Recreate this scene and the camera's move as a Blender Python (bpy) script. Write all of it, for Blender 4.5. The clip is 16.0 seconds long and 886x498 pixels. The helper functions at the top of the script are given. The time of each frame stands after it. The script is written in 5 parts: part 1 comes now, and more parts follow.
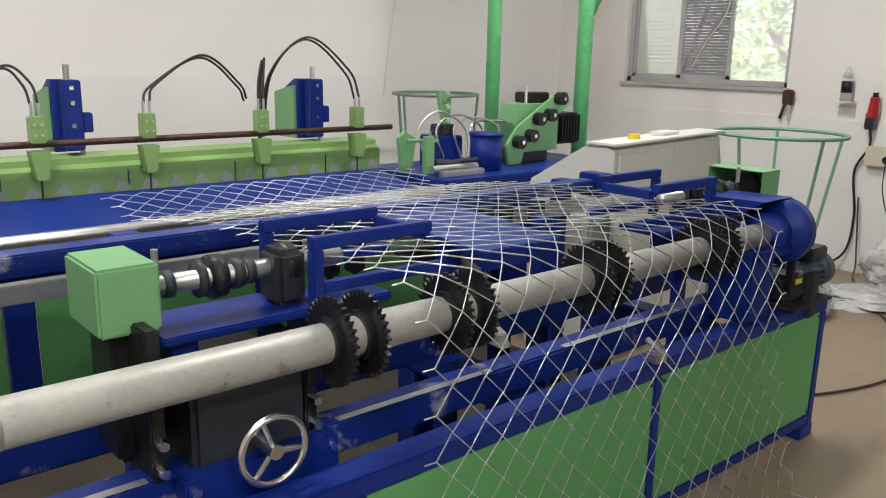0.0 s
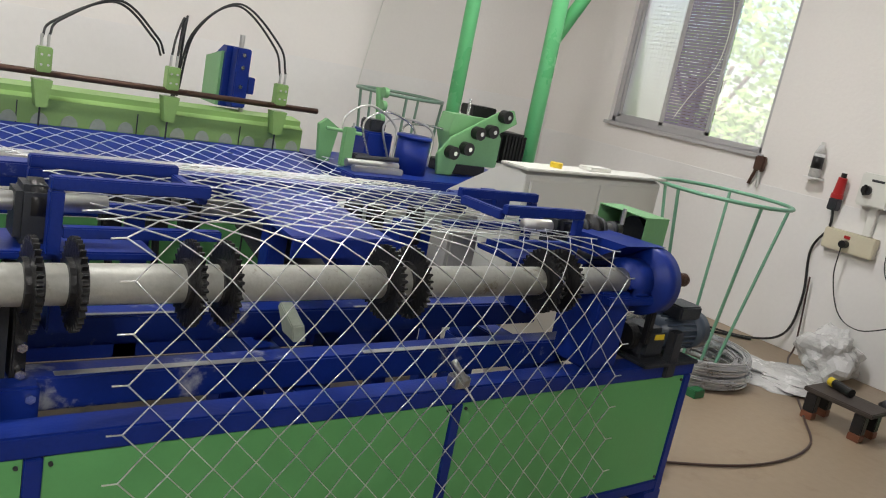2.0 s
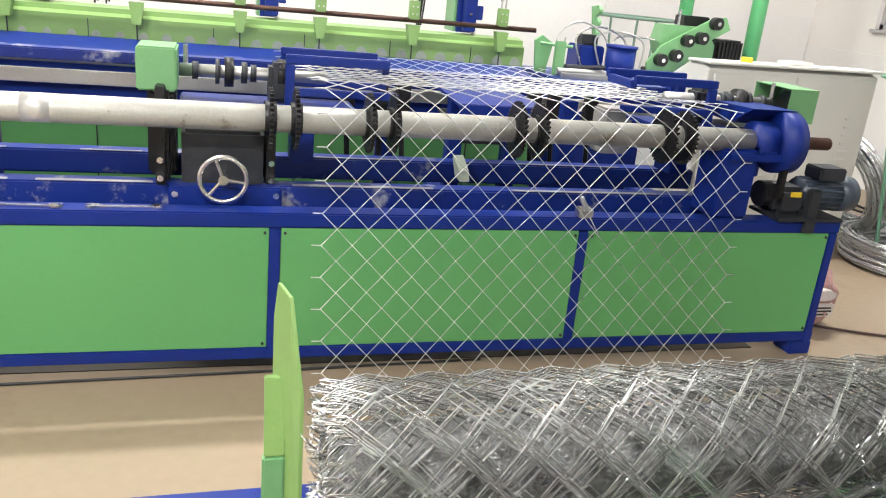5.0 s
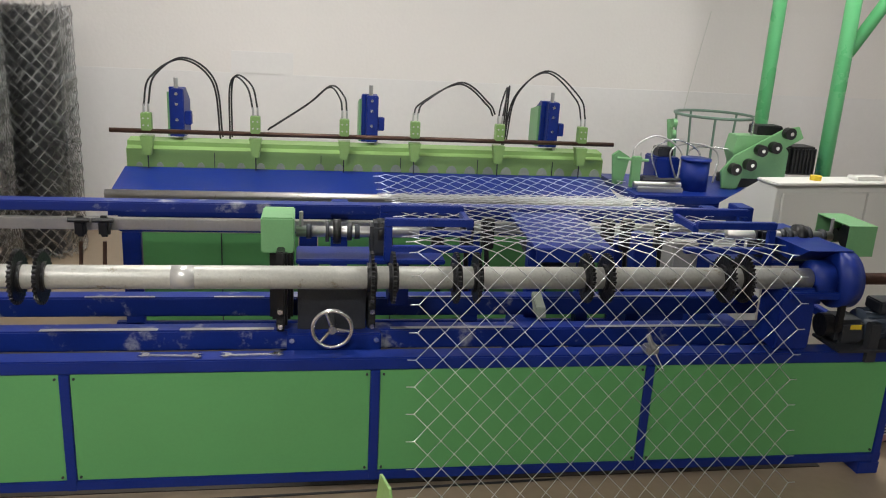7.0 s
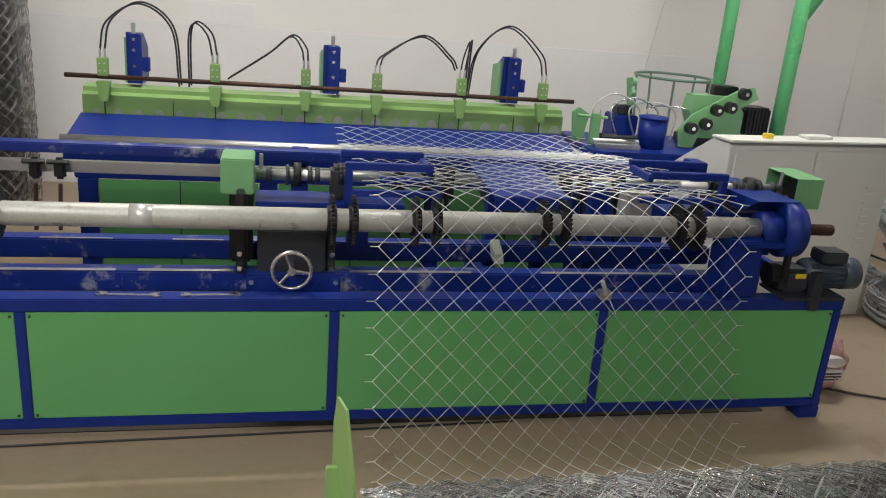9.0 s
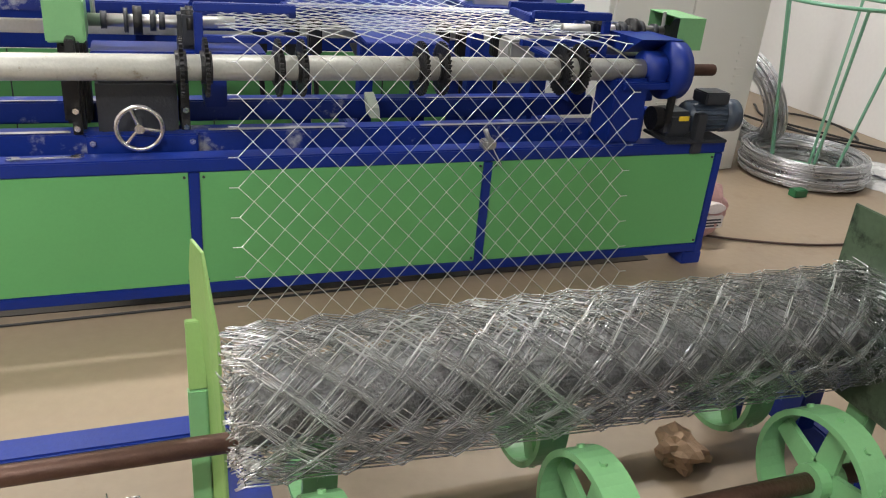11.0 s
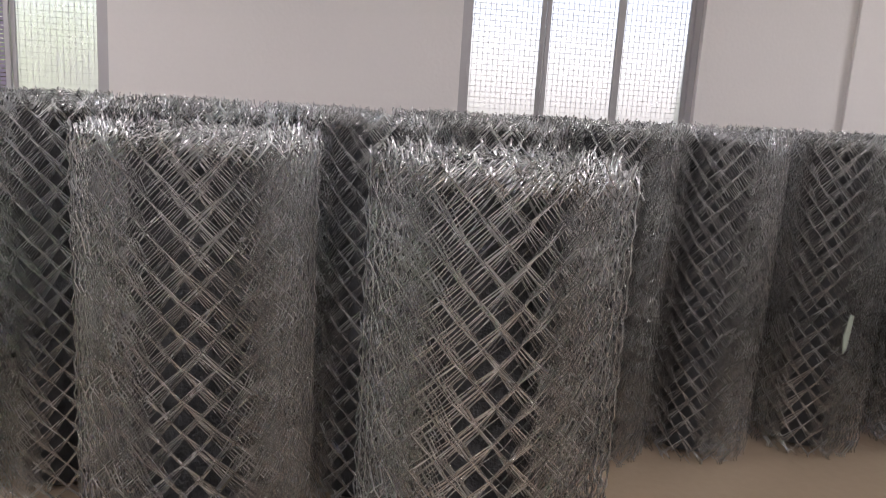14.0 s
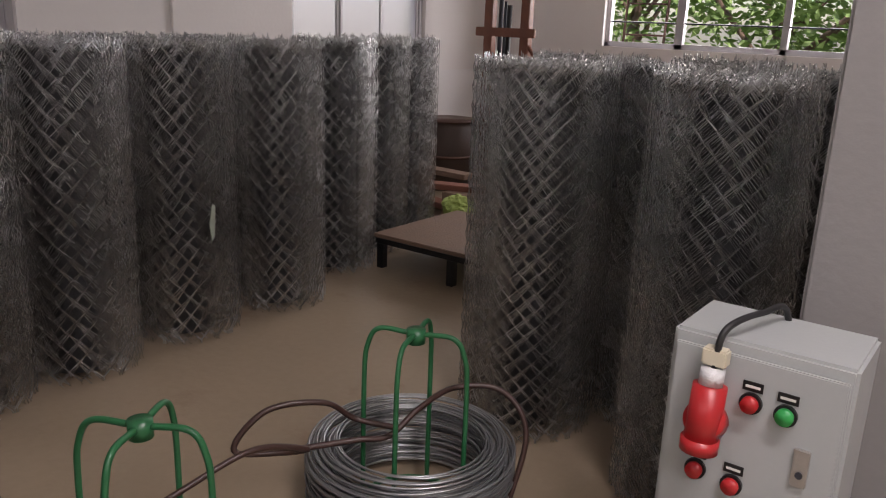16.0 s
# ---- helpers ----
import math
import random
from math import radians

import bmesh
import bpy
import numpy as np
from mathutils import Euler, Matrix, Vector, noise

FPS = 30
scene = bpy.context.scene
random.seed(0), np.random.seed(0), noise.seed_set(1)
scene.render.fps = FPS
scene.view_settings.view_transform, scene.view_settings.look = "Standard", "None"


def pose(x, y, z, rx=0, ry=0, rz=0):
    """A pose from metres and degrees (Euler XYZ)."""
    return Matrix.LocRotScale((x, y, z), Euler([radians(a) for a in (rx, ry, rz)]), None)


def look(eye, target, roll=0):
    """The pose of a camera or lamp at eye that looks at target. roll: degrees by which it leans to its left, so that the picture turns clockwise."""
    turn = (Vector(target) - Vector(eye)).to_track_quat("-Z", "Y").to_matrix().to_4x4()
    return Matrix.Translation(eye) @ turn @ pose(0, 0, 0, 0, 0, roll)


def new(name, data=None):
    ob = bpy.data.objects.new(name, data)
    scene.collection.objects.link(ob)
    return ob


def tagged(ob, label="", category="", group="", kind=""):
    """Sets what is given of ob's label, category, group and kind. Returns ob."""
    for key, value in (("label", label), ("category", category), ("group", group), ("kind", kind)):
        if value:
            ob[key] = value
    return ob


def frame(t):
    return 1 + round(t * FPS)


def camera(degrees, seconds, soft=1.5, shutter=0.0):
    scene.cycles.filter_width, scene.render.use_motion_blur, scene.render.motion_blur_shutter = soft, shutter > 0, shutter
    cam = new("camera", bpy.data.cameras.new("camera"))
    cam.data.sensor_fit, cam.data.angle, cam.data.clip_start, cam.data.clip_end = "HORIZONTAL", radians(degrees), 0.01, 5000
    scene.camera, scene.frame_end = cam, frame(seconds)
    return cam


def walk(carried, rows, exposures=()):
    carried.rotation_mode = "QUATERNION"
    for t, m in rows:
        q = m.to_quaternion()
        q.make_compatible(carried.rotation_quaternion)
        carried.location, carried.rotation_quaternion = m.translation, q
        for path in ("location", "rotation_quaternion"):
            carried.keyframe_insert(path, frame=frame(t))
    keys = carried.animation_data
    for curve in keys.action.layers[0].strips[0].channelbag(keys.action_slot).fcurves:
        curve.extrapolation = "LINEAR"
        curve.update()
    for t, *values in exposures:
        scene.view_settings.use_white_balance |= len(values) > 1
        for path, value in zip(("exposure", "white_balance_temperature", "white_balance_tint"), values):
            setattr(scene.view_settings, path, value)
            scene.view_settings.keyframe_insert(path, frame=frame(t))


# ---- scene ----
cam = camera(57.6, 16.0, 1.1)
PATH = [
    (0, look((0.539, 0.395, 1.455), (1.812, 1.865, 0.988), 1.2)),
    (0.5, look((0.819, 0.309, 1.447), (1.753, 2.027, 1.027), -1.7)),
    (1, look((0.932, 0.271, 1.439), (2.070, 1.841, 0.948), 2.8)),
    (1.5, look((0.956, 0.222, 1.455), (2.292, 1.630, 0.970), 7.2)),
    (2, look((1.074, 0.111, 1.428), (2.309, 1.624, 0.996), 11.4)),
    (2.5, look((1.147, -0.096, 1.408), (2.106, 1.570, 0.855), 14.1)),
    (3, look((1.228, -0.393, 1.401), (1.971, 1.279, 0.593), 13.8)),
    (3.5, look((1.255, -0.566, 1.338), (2.039, 1.015, 0.396), 11.3)),
    (4, look((1.289, -0.714, 1.315), (2.038, 0.873, 0.355), 10.4)),
    (4.5, look((1.279, -0.814, 1.306), (1.973, 0.831, 0.404), 8.8)),
    (5, look((1.238, -0.837, 1.339), (1.788, 0.978, 0.702), 5.7)),
    (7.5, look((1.196, -1.154, 1.851), (1.513, 0.743, 1.301), 3.1)),
    (8, look((1.197, -1.183, 1.835), (1.560, 0.707, 1.290), 3.8)),
    (10.5, look((1.224, -1.053, 1.527), (1.721, 0.712, 0.727), 5.3)),
    (11, look((1.278, -1.025, 1.492), (1.957, 0.664, 0.664), 5.1)),
    (11.5, look((1.333, -1.040, 1.488), (2.313, 0.474, 0.624), 2.5)),
    (12, look((1.371, -1.053, 1.465), (2.684, 0.192, 0.613), 1.1)),
    (12.5, look((1.416, -1.070, 1.467), (3.065, -0.275, 0.661), 1.6)),
    (13, look((1.412, -1.093, 1.516), (3.263, -0.663, 0.892), 1.2)),
    (13.5, look((1.385, -1.121, 1.554), (3.325, -1.083, 1.069), 3.8)),
    (14, look((1.403, -1.118, 1.572), (3.329, -1.468, 1.163), 3.6)),
    (14.5, look((1.400, -1.087, 1.587), (3.194, -1.886, 1.212), 3.6)),
    (15, look((1.401, -1.081, 1.586), (3.030, -2.181, 1.216), 3.1)),
    (15.5, look((1.389, -1.128, 1.567), (2.828, -2.442, 1.115), 2.7)),
    (16, look((1.359, -1.143, 1.557), (2.494, -2.698, 1.013), 2.3)),
]
EXPOSURES = [(0, 0.45, 6500, 10), (2, 0.4, 6500, 10), (3, 0.7, 6500, 10), (3.5, 1.25, 6500, 10), (4.5, 1.4, 6500, 10), (5, 1.35, 6500, 10), (7.5, 0.2, 6500, 10), (8, 0.2, 6500, 10), (10.5, 0.6, 6500, 10), (11.5, 1.15, 6500, 11), (12, 1.5, 6400, 12), (12.5, 1.6, 6250, 14), (13, 1.5, 6200, 16), (13.5, 1.15, 6200, 18), (14, 0.75, 6300, 20), (14.5, 0.45, 6400, 23), (15.5, 0.12, 6600, 27), (16, 0.1, 6600, 24)]
walk(cam, PATH, EXPOSURES)

# ---- light and sky ----
world = bpy.data.worlds.new("world")
scene.world = world
world.use_nodes = True
wn = world.node_tree.nodes
sky = wn.new("ShaderNodeTexSky")
sky.sky_type = "NISHITA"
sky.sun_disc = False
sky.sun_elevation, sky.sun_rotation = radians(51), radians(300)
wn["Background"].inputs[1].default_value = 0.15
world.node_tree.links.new(sky.outputs[0], wn["Background"].inputs[0])

sun = new("sun", bpy.data.lights.new("sun", "SUN"))
sun.data.energy, sun.data.angle, sun.data.color = 5.0, radians(3), (1.0, 0.96, 0.9)
sun.matrix_world = look((0, 0, 10), (7.0, -4.0, 0))


def area(name, m, sx, sy, watts, colour):
    lamp = new(name, bpy.data.lights.new(name, "AREA"))
    lamp.data.shape, lamp.data.size, lamp.data.size_y = "RECTANGLE", sx, sy
    lamp.data.energy, lamp.data.color = watts, colour
    lamp.matrix_world = m
    return lamp


# ---- materials ----
def mat(name, colour, rough=0.5, metal=0.0, vary=0.12, scale=6.0, bump=0.05, fine=90.0, stain=None, stain_at=0.62, coat=0.0, rnd=0.0, strand=0.0, gloss=0.5):
    m = bpy.data.materials.new(name)
    m.use_nodes = True
    n, l = m.node_tree.nodes, m.node_tree.links
    b = n["Principled BSDF"]
    tc = n.new("ShaderNodeTexCoord")
    big = n.new("ShaderNodeTexNoise")
    big.inputs["Scale"].default_value, big.inputs["Detail"].default_value = scale, 6
    small = n.new("ShaderNodeTexNoise")
    small.inputs["Scale"].default_value, small.inputs["Detail"].default_value = fine, 4
    for t in (big, small):
        l.new(tc.outputs["Object"], t.inputs["Vector"])
    mix = n.new("ShaderNodeMix")
    mix.data_type = "RGBA"
    mix.inputs["A"].default_value = (*[c * (1 - vary) for c in colour], 1)
    mix.inputs["B"].default_value = (*[min(1, c * (1 + vary)) for c in colour], 1)
    add = n.new("ShaderNodeMath")
    add.operation = "ADD"
    l.new(big.outputs["Fac"], add.inputs[0])
    half = n.new("ShaderNodeMath")
    half.operation = "MULTIPLY_ADD"
    half.inputs[1].default_value, half.inputs[2].default_value = 0.6, -0.3
    l.new(small.outputs["Fac"], half.inputs[0])
    l.new(half.outputs[0], add.inputs[1])
    last_fac = add.outputs[0]
    if rnd:
        oi = n.new("ShaderNodeObjectInfo")
        rr = n.new("ShaderNodeMath")
        rr.operation = "MULTIPLY_ADD"
        rr.inputs[1].default_value = rnd
        l.new(oi.outputs["Random"], rr.inputs[0])
        l.new(add.outputs[0], rr.inputs[2])
        last_fac = rr.outputs[0]
    l.new(last_fac, mix.inputs["Factor"])
    col = mix.outputs["Result"]
    if stain:
        st = n.new("ShaderNodeTexNoise")
        st.inputs["Scale"].default_value, st.inputs["Detail"].default_value, st.inputs["Roughness"].default_value = scale * 1.7, 10, 0.7
        l.new(tc.outputs["Object"], st.inputs["Vector"])
        ramp = n.new("ShaderNodeValToRGB")
        ramp.color_ramp.elements[0].position, ramp.color_ramp.elements[1].position = stain_at, stain_at + 0.1
        l.new(st.outputs["Fac"], ramp.inputs["Fac"])
        m2 = n.new("ShaderNodeMix")
        m2.data_type = "RGBA"
        l.new(ramp.outputs["Color"], m2.inputs["Factor"])
        l.new(col, m2.inputs["A"])
        m2.inputs["B"].default_value = (*stain, 1)
        col = m2.outputs["Result"]
    l.new(col, b.inputs["Base Color"])
    rm = n.new("ShaderNodeMapRange")
    rm.inputs["To Min"].default_value, rm.inputs["To Max"].default_value = max(0.03, rough - 0.12), min(1, rough + 0.12)
    l.new(big.outputs["Fac"], rm.inputs["Value"])
    l.new(rm.outputs["Result"], b.inputs["Roughness"])
    b.inputs["Metallic"].default_value = metal
    b.inputs["Coat Weight"].default_value = coat
    if bump:
        bp = n.new("ShaderNodeBump")
        bp.inputs["Strength"].default_value, bp.inputs["Distance"].default_value = bump, 0.02
        l.new(small.outputs["Fac"], bp.inputs["Height"])
        l.new(bp.outputs["Normal"], b.inputs["Normal"])
    if strand:
        geo = n.new("ShaderNodeNewGeometry")
        amp = n.new("ShaderNodeMapRange")
        amp.inputs["To Min"].default_value, amp.inputs["To Max"].default_value = 1 - strand, 1.0
        l.new(geo.outputs["Random Per Island"], amp.inputs["Value"])
        mul = n.new("ShaderNodeMix")
        mul.data_type, mul.blend_type = "RGBA", "MULTIPLY"
        mul.inputs["Factor"].default_value = 1.0
        l.new(col, mul.inputs["A"])
        l.new(amp.outputs["Result"], mul.inputs["B"])
        l.new(mul.outputs["Result"], b.inputs["Base Color"])
    b.inputs["Specular IOR Level"].default_value = gloss
    return m


def glow(name, colour, strength):
    m = bpy.data.materials.new(name)
    m.use_nodes = True
    b = m.node_tree.nodes["Principled BSDF"]
    b.inputs["Base Color"].default_value = (*colour, 1)
    b.inputs["Emission Color"].default_value = (*colour, 1)
    b.inputs["Emission Strength"].default_value = strength
    return m


WALL = mat("wall_paint", (0.8, 0.77, 0.745), 0.7, vary=0.04, scale=1.2, bump=0.08, fine=40)
DADO = mat("dado_paint", (0.78, 0.765, 0.755), 0.45, vary=0.05, scale=1.5, bump=0.06, fine=30)
CEIL = mat("ceiling_paint", (0.78, 0.78, 0.76), 0.8, vary=0.04)
# white plaster darkened to the tone of the pillar's dim side
PILLAR = mat("shaded_pillar_plaster", (0.235, 0.225, 0.22), 0.7, vary=0.06, scale=2, bump=0.08, fine=40)
BOXPAINT = mat("grey_white_box_paint", (0.37, 0.39, 0.385), 0.4, vary=0.05, scale=5, bump=0.02)
FLOOR = mat("floor_concrete", (0.29, 0.222, 0.153), 0.42, vary=0.16, scale=1.3, bump=0.06, fine=25, stain=(0.24, 0.17, 0.115), stain_at=0.58)
GREEN = mat("green_panel_paint", (0.108, 0.345, 0.12), 0.42, vary=0.08, scale=3, bump=0.03, stain=(0.10, 0.36, 0.12), stain_at=0.7)
LIME = mat("light_green_paint", (0.22, 0.37, 0.12), 0.4, vary=0.1, scale=5, bump=0.04, stain=(0.13, 0.3, 0.1), stain_at=0.66)
MINT = mat("mint_green_paint", (0.165, 0.37, 0.165), 0.4, vary=0.1, scale=7, bump=0.05, stain=(0.1, 0.25, 0.12), stain_at=0.66)
POLE = mat("green_pole_paint", (0.12, 0.47, 0.19), 0.3, vary=0.08, scale=4, bump=0.02)
BLUE = mat("blue_machine_paint", (0.005, 0.022, 0.19), 0.4, vary=0.2, scale=5, bump=0.05, stain=(0.012, 0.022, 0.10), stain_at=0.68, gloss=0.3)
WORN = mat("worn_blue_rail", (0.005, 0.022, 0.19), 0.38, vary=0.2, scale=3, bump=0.05, stain=(0.36, 0.37, 0.42), stain_at=0.57)
STEEL = mat("bare_steel", (0.55, 0.55, 0.54), 0.36, metal=0.9, vary=0.15, scale=9, bump=0.05, stain=(0.3, 0.27, 0.24), stain_at=0.62)
PIPE = mat("galvanised_pipe", (0.46, 0.46, 0.42), 0.45, metal=0.3, vary=0.25, scale=9, bump=0.06, stain=(0.24, 0.20, 0.14), stain_at=0.58)
CHROME = mat("polished_steel", (0.72, 0.72, 0.72), 0.2, metal=1.0, vary=0.06, scale=8, bump=0.01)
BLACK = mat("oily_black_steel", (0.012, 0.012, 0.013), 0.38, metal=0.2, vary=0.3, scale=15, bump=0.15)
DARK = mat("dark_machine_grey", (0.03, 0.033, 0.04), 0.45, metal=0.2, vary=0.3, scale=12, bump=0.1)
RUST = mat("rusty_brown_rod", (0.085, 0.045, 0.032), 0.45, metal=0.5, vary=0.3, scale=14, bump=0.12, stain=(0.2, 0.14, 0.1), stain_at=0.68)
WIRE = mat("galvanised_wire", (0.82, 0.84, 0.85), 0.26, metal=1.0, vary=0.2, scale=12, bump=0.0, rnd=0.2, strand=0.5)
SHEETW = mat("galvanised_sheet_wire", (0.80, 0.81, 0.81), 0.32, metal=0.85, vary=0.15, scale=12, bump=0.0)
# roll cores: shade between the inner wires put into the colour
CORE_SHADE = mat("core_shade", (0.055, 0.057, 0.06), 0.45, metal=0.7, vary=0.8, scale=30, bump=0.5, fine=160)
# brighter copy of that shade tone for the two lying rolls
CORE_SHADE_PALE = mat("pale_core_shade", (0.26, 0.265, 0.27), 0.4, metal=0.85, vary=0.8, scale=30, bump=0.6, fine=160)
COILW = mat("bright_wire", (0.66, 0.67, 0.69), 0.3, metal=0.85, vary=0.15, scale=20, bump=0.0)
CABINET = mat("cabinet_white", (0.7, 0.7, 0.66), 0.4, vary=0.04, scale=3, bump=0.02)
RUBBER = mat("black_rubber", (0.014, 0.014, 0.015), 0.5, vary=0.2, bump=0.03)
GREYP = mat("scuffed_grey", (0.30, 0.34, 0.28), 0.5, vary=0.2, scale=20, bump=0.05)
ALU = mat("aluminium_frame", (0.5, 0.49, 0.5), 0.4, metal=0.3, vary=0.06, bump=0.02)
LILAC = mat("lilac_shutter", (0.30, 0.26, 0.36), 0.5, vary=0.08, bump=0.03)
WOOD = mat("old_wood", (0.20, 0.13, 0.09), 0.65, vary=0.3, scale=9, bump=0.2, fine=60)
REDWOOD = mat("red_timber", (0.22, 0.085, 0.055), 0.6, vary=0.3, scale=9, bump=0.2)
ORANGE = mat("orange_steel", (0.17, 0.06, 0.03), 0.5, vary=0.3, scale=9, bump=0.08)
RED = mat("red_plastic", (0.42, 0.02, 0.022), 0.35, vary=0.1, bump=0.01)
CREAM = mat("cream_plastic", (0.6, 0.55, 0.42), 0.45, vary=0.08, bump=0.02)
CARD = mat("brown_paper", (0.36, 0.24, 0.15), 0.8, vary=0.2, scale=14, bump=0.2)
PLASTIC = mat("crumpled_plastic", (0.6, 0.6, 0.6), 0.25, vary=0.15, scale=10, bump=0.3)
SACK = mat("printed_sack", (0.6, 0.55, 0.54), 0.6, vary=0.12, scale=12, bump=0.2)
PINK = mat("red_print", (0.42, 0.24, 0.23), 0.6, vary=0.15, scale=20, bump=0.1)
YELLOW = mat("yellow_plastic", (0.7, 0.5, 0.03), 0.4, vary=0.1)
PLATE = mat("greasy_green_plate", (0.075, 0.11, 0.07), 0.34, metal=0.3, vary=0.35, scale=4, bump=0.06, stain=(0.012, 0.016, 0.014), stain_at=0.52)
DKGREEN = mat("dark_green_paint", (0.02, 0.13, 0.05), 0.35, vary=0.15, scale=10, bump=0.03)
GREASY = mat("greasy_green_casting", (0.045, 0.07, 0.042), 0.4, metal=0.2, vary=0.35, scale=14, bump=0.1, stain=(0.015, 0.016, 0.014), stain_at=0.55)
HOSE = mat("brown_hose", (0.05, 0.025, 0.02), 0.4, vary=0.2, bump=0.03)
MOTORB = mat("blue_grey_motor", (0.035, 0.05, 0.075), 0.4, vary=0.2, scale=10, bump=0.05)
LEAF = mat("foliage", (0.22, 0.33, 0.1), 0.6, vary=0.5, scale=4, bump=0.0, rnd=0.2)

# ---- building helpers ----
def part(name, bm, material, parent=None, label="", smooth=False):
    me = bpy.data.meshes.new(name)
    bm.to_mesh(me)
    bm.free()
    me.materials.append(material)
    if smooth:
        me.polygons.foreach_set("use_smooth", [True] * len(me.polygons))
    ob = new(name, me)
    ob.parent = parent
    return tagged(ob, label)


def thing(name, label, category, group="", kind="", at=None):
    ob = new(name)
    ob.empty_display_size = 0.1
    if at is not None:
        ob.matrix_basis = at
    return tagged(ob, label, category, group, kind)


def box(x0, x1, y0, y1, z0, z1, bev=0.004, bm=None):
    bm = bm or bmesh.new()
    vs = bmesh.ops.create_cube(bm, size=1)["verts"]
    for v in vs:
        v.co = Vector(((x0 + x1) / 2 + v.co.x * (x1 - x0), (y0 + y1) / 2 + v.co.y * (y1 - y0), (z0 + z1) / 2 + v.co.z * (z1 - z0)))
    if bev:
        es = list({e for v in vs for e in v.link_edges})
        bmesh.ops.bevel(bm, geom=es, offset=min(bev, 0.3 * min(x1 - x0, y1 - y0, z1 - z0)), segments=2, affect="EDGES")
    return bm


def rod(p, q, r, seg=16, bm=None, r2=None):
    bm = bm or bmesh.new()
    p, q = Vector(p), Vector(q)
    m = Matrix.Translation((p + q) / 2) @ (q - p).to_track_quat("Z", "Y").to_matrix().to_4x4()
    bmesh.ops.create_cone(bm, cap_ends=True, segments=seg, radius1=r, radius2=r if r2 is None else r2, depth=(q - p).length, matrix=m)
    return bm


def prism(profile, axis, a, b, bm=None, bev=0.0):
    """A flat outline pushed from a to b along an axis; the outline is in the other two axes in order."""
    bm = bm or bmesh.new()
    def at(u, v, w):
        return {"x": (w, u, v), "y": (u, w, v), "z": (u, v, w)}[axis]
    lo = [bm.verts.new(at(u, v, a)) for u, v in profile]
    hi = [bm.verts.new(at(u, v, b)) for u, v in profile]
    fs = [bm.faces.new(lo), bm.faces.new(hi[::-1])]
    n = len(profile)
    for i in range(n):
        fs.append(bm.faces.new((lo[i], hi[i], hi[(i + 1) % n], lo[(i + 1) % n])))
    bmesh.ops.recalc_face_normals(bm, faces=fs)
    if bev:
        bmesh.ops.bevel(bm, geom=list({e for f in fs for e in f.edges}), offset=bev, segments=2, affect="EDGES")
    return bm


def wires(paths, r, sides=4, closed=False):
    """Vertices and faces of thin tubes along many paths."""
    vs, fs = [], []
    for pts in paths:
        pts = [Vector(p) for p in pts]
        n, base = len(pts), len(vs)
        up = None
        for i, p in enumerate(pts):
            a = pts[i - 1] if (i or closed) else p
            b = pts[(i + 1) % n] if (i < n - 1 or closed) else p
            d = (b - a).normalized()
            if up is None or abs(up.dot(d)) > 0.95:
                up = d.orthogonal().normalized()
            s = d.cross(up).normalized()
            up = s.cross(d).normalized()
            for k in range(sides):
                w = 2 * math.pi * k / sides
                vs.append(p + r * (math.cos(w) * s + math.sin(w) * up))
        for i in range(n if closed else n - 1):
            j = (i + 1) % n
            for k in range(sides):
                k2 = (k + 1) % sides
                fs.append((base + i * sides + k, base + i * sides + k2, base + j * sides + k2, base + j * sides + k))
        if not closed:
            fs.append(tuple(base + k for k in range(sides))[::-1])
            fs.append(tuple(base + (n - 1) * sides + k for k in range(sides)))
    return vs, fs


def wire_mesh(name, paths, r, material, sides=4, closed=False, smooth=True):
    me = bpy.data.meshes.new(name)
    vs, fs = wires(paths, r, sides, closed)
    me.from_pydata([tuple(v) for v in vs], [], fs)
    me.materials.append(material)
    if smooth:
        me.polygons.foreach_set("use_smooth", [True] * len(me.polygons))
    return me


def wire_part(name, paths, r, material, parent=None, label="", sides=8, closed=False):
    ob = new(name, wire_mesh(name, paths, r, material, sides, closed))
    ob.parent = parent
    return tagged(ob, label)


def arc(points, steps=14):
    """A smooth curve through points (Catmull-Rom)."""
    p = [Vector(q) for q in points]
    p = [2 * p[0] - p[1]] + p + [2 * p[-1] - p[-2]]
    out = []
    for i in range(1, len(p) - 2):
        for k in range(steps):
            t = k / steps
            out.append(0.5 * (2 * p[i] + (p[i + 1] - p[i - 1]) * t + (2 * p[i - 1] - 5 * p[i] + 4 * p[i + 1] - p[i + 2]) * t * t
                              + (3 * p[i] - p[i - 1] - 3 * p[i + 1] + p[i + 2]) * t ** 3))
    return out + [p[-2]]


def ring(c, r, n=40, axis="z"):
    c = Vector(c)
    out = []
    for i in range(n):
        w = 2 * math.pi * i / n
        u, v = r * math.cos(w), r * math.sin(w)
        out.append(c + Vector({"x": (0, u, v), "y": (u, 0, v), "z": (u, v, 0)}[axis]))
    return out


def structure(name, bm, material, label, category):
    return tagged(part(name, bm, material), label, category, kind="structure")

# ---- the room ----
XR, YB, XL, YF, ZC = 6.45, 5.6, -4.0, -8.75, 3.7
structure("floor", box(XL - 0.2, XR + 0.2, YF - 0.2, YB + 0.2, -0.1, 0, 0), FLOOR, "tan worn polished concrete floor", "floor")
structure("ceiling", box(XL - 0.2, XR + 0.2, YF - 0.2, YB + 0.2, ZC, ZC + 0.1, 0), CEIL, "plain white ceiling", "ceiling")
structure("ground", box(-40, 60, -60, 60, -0.4, -0.15, 0), mat("outside_earth", (0.12, 0.14, 0.06), 0.9, vary=0.3, scale=1), "grassy ground outside the windows", "ground")

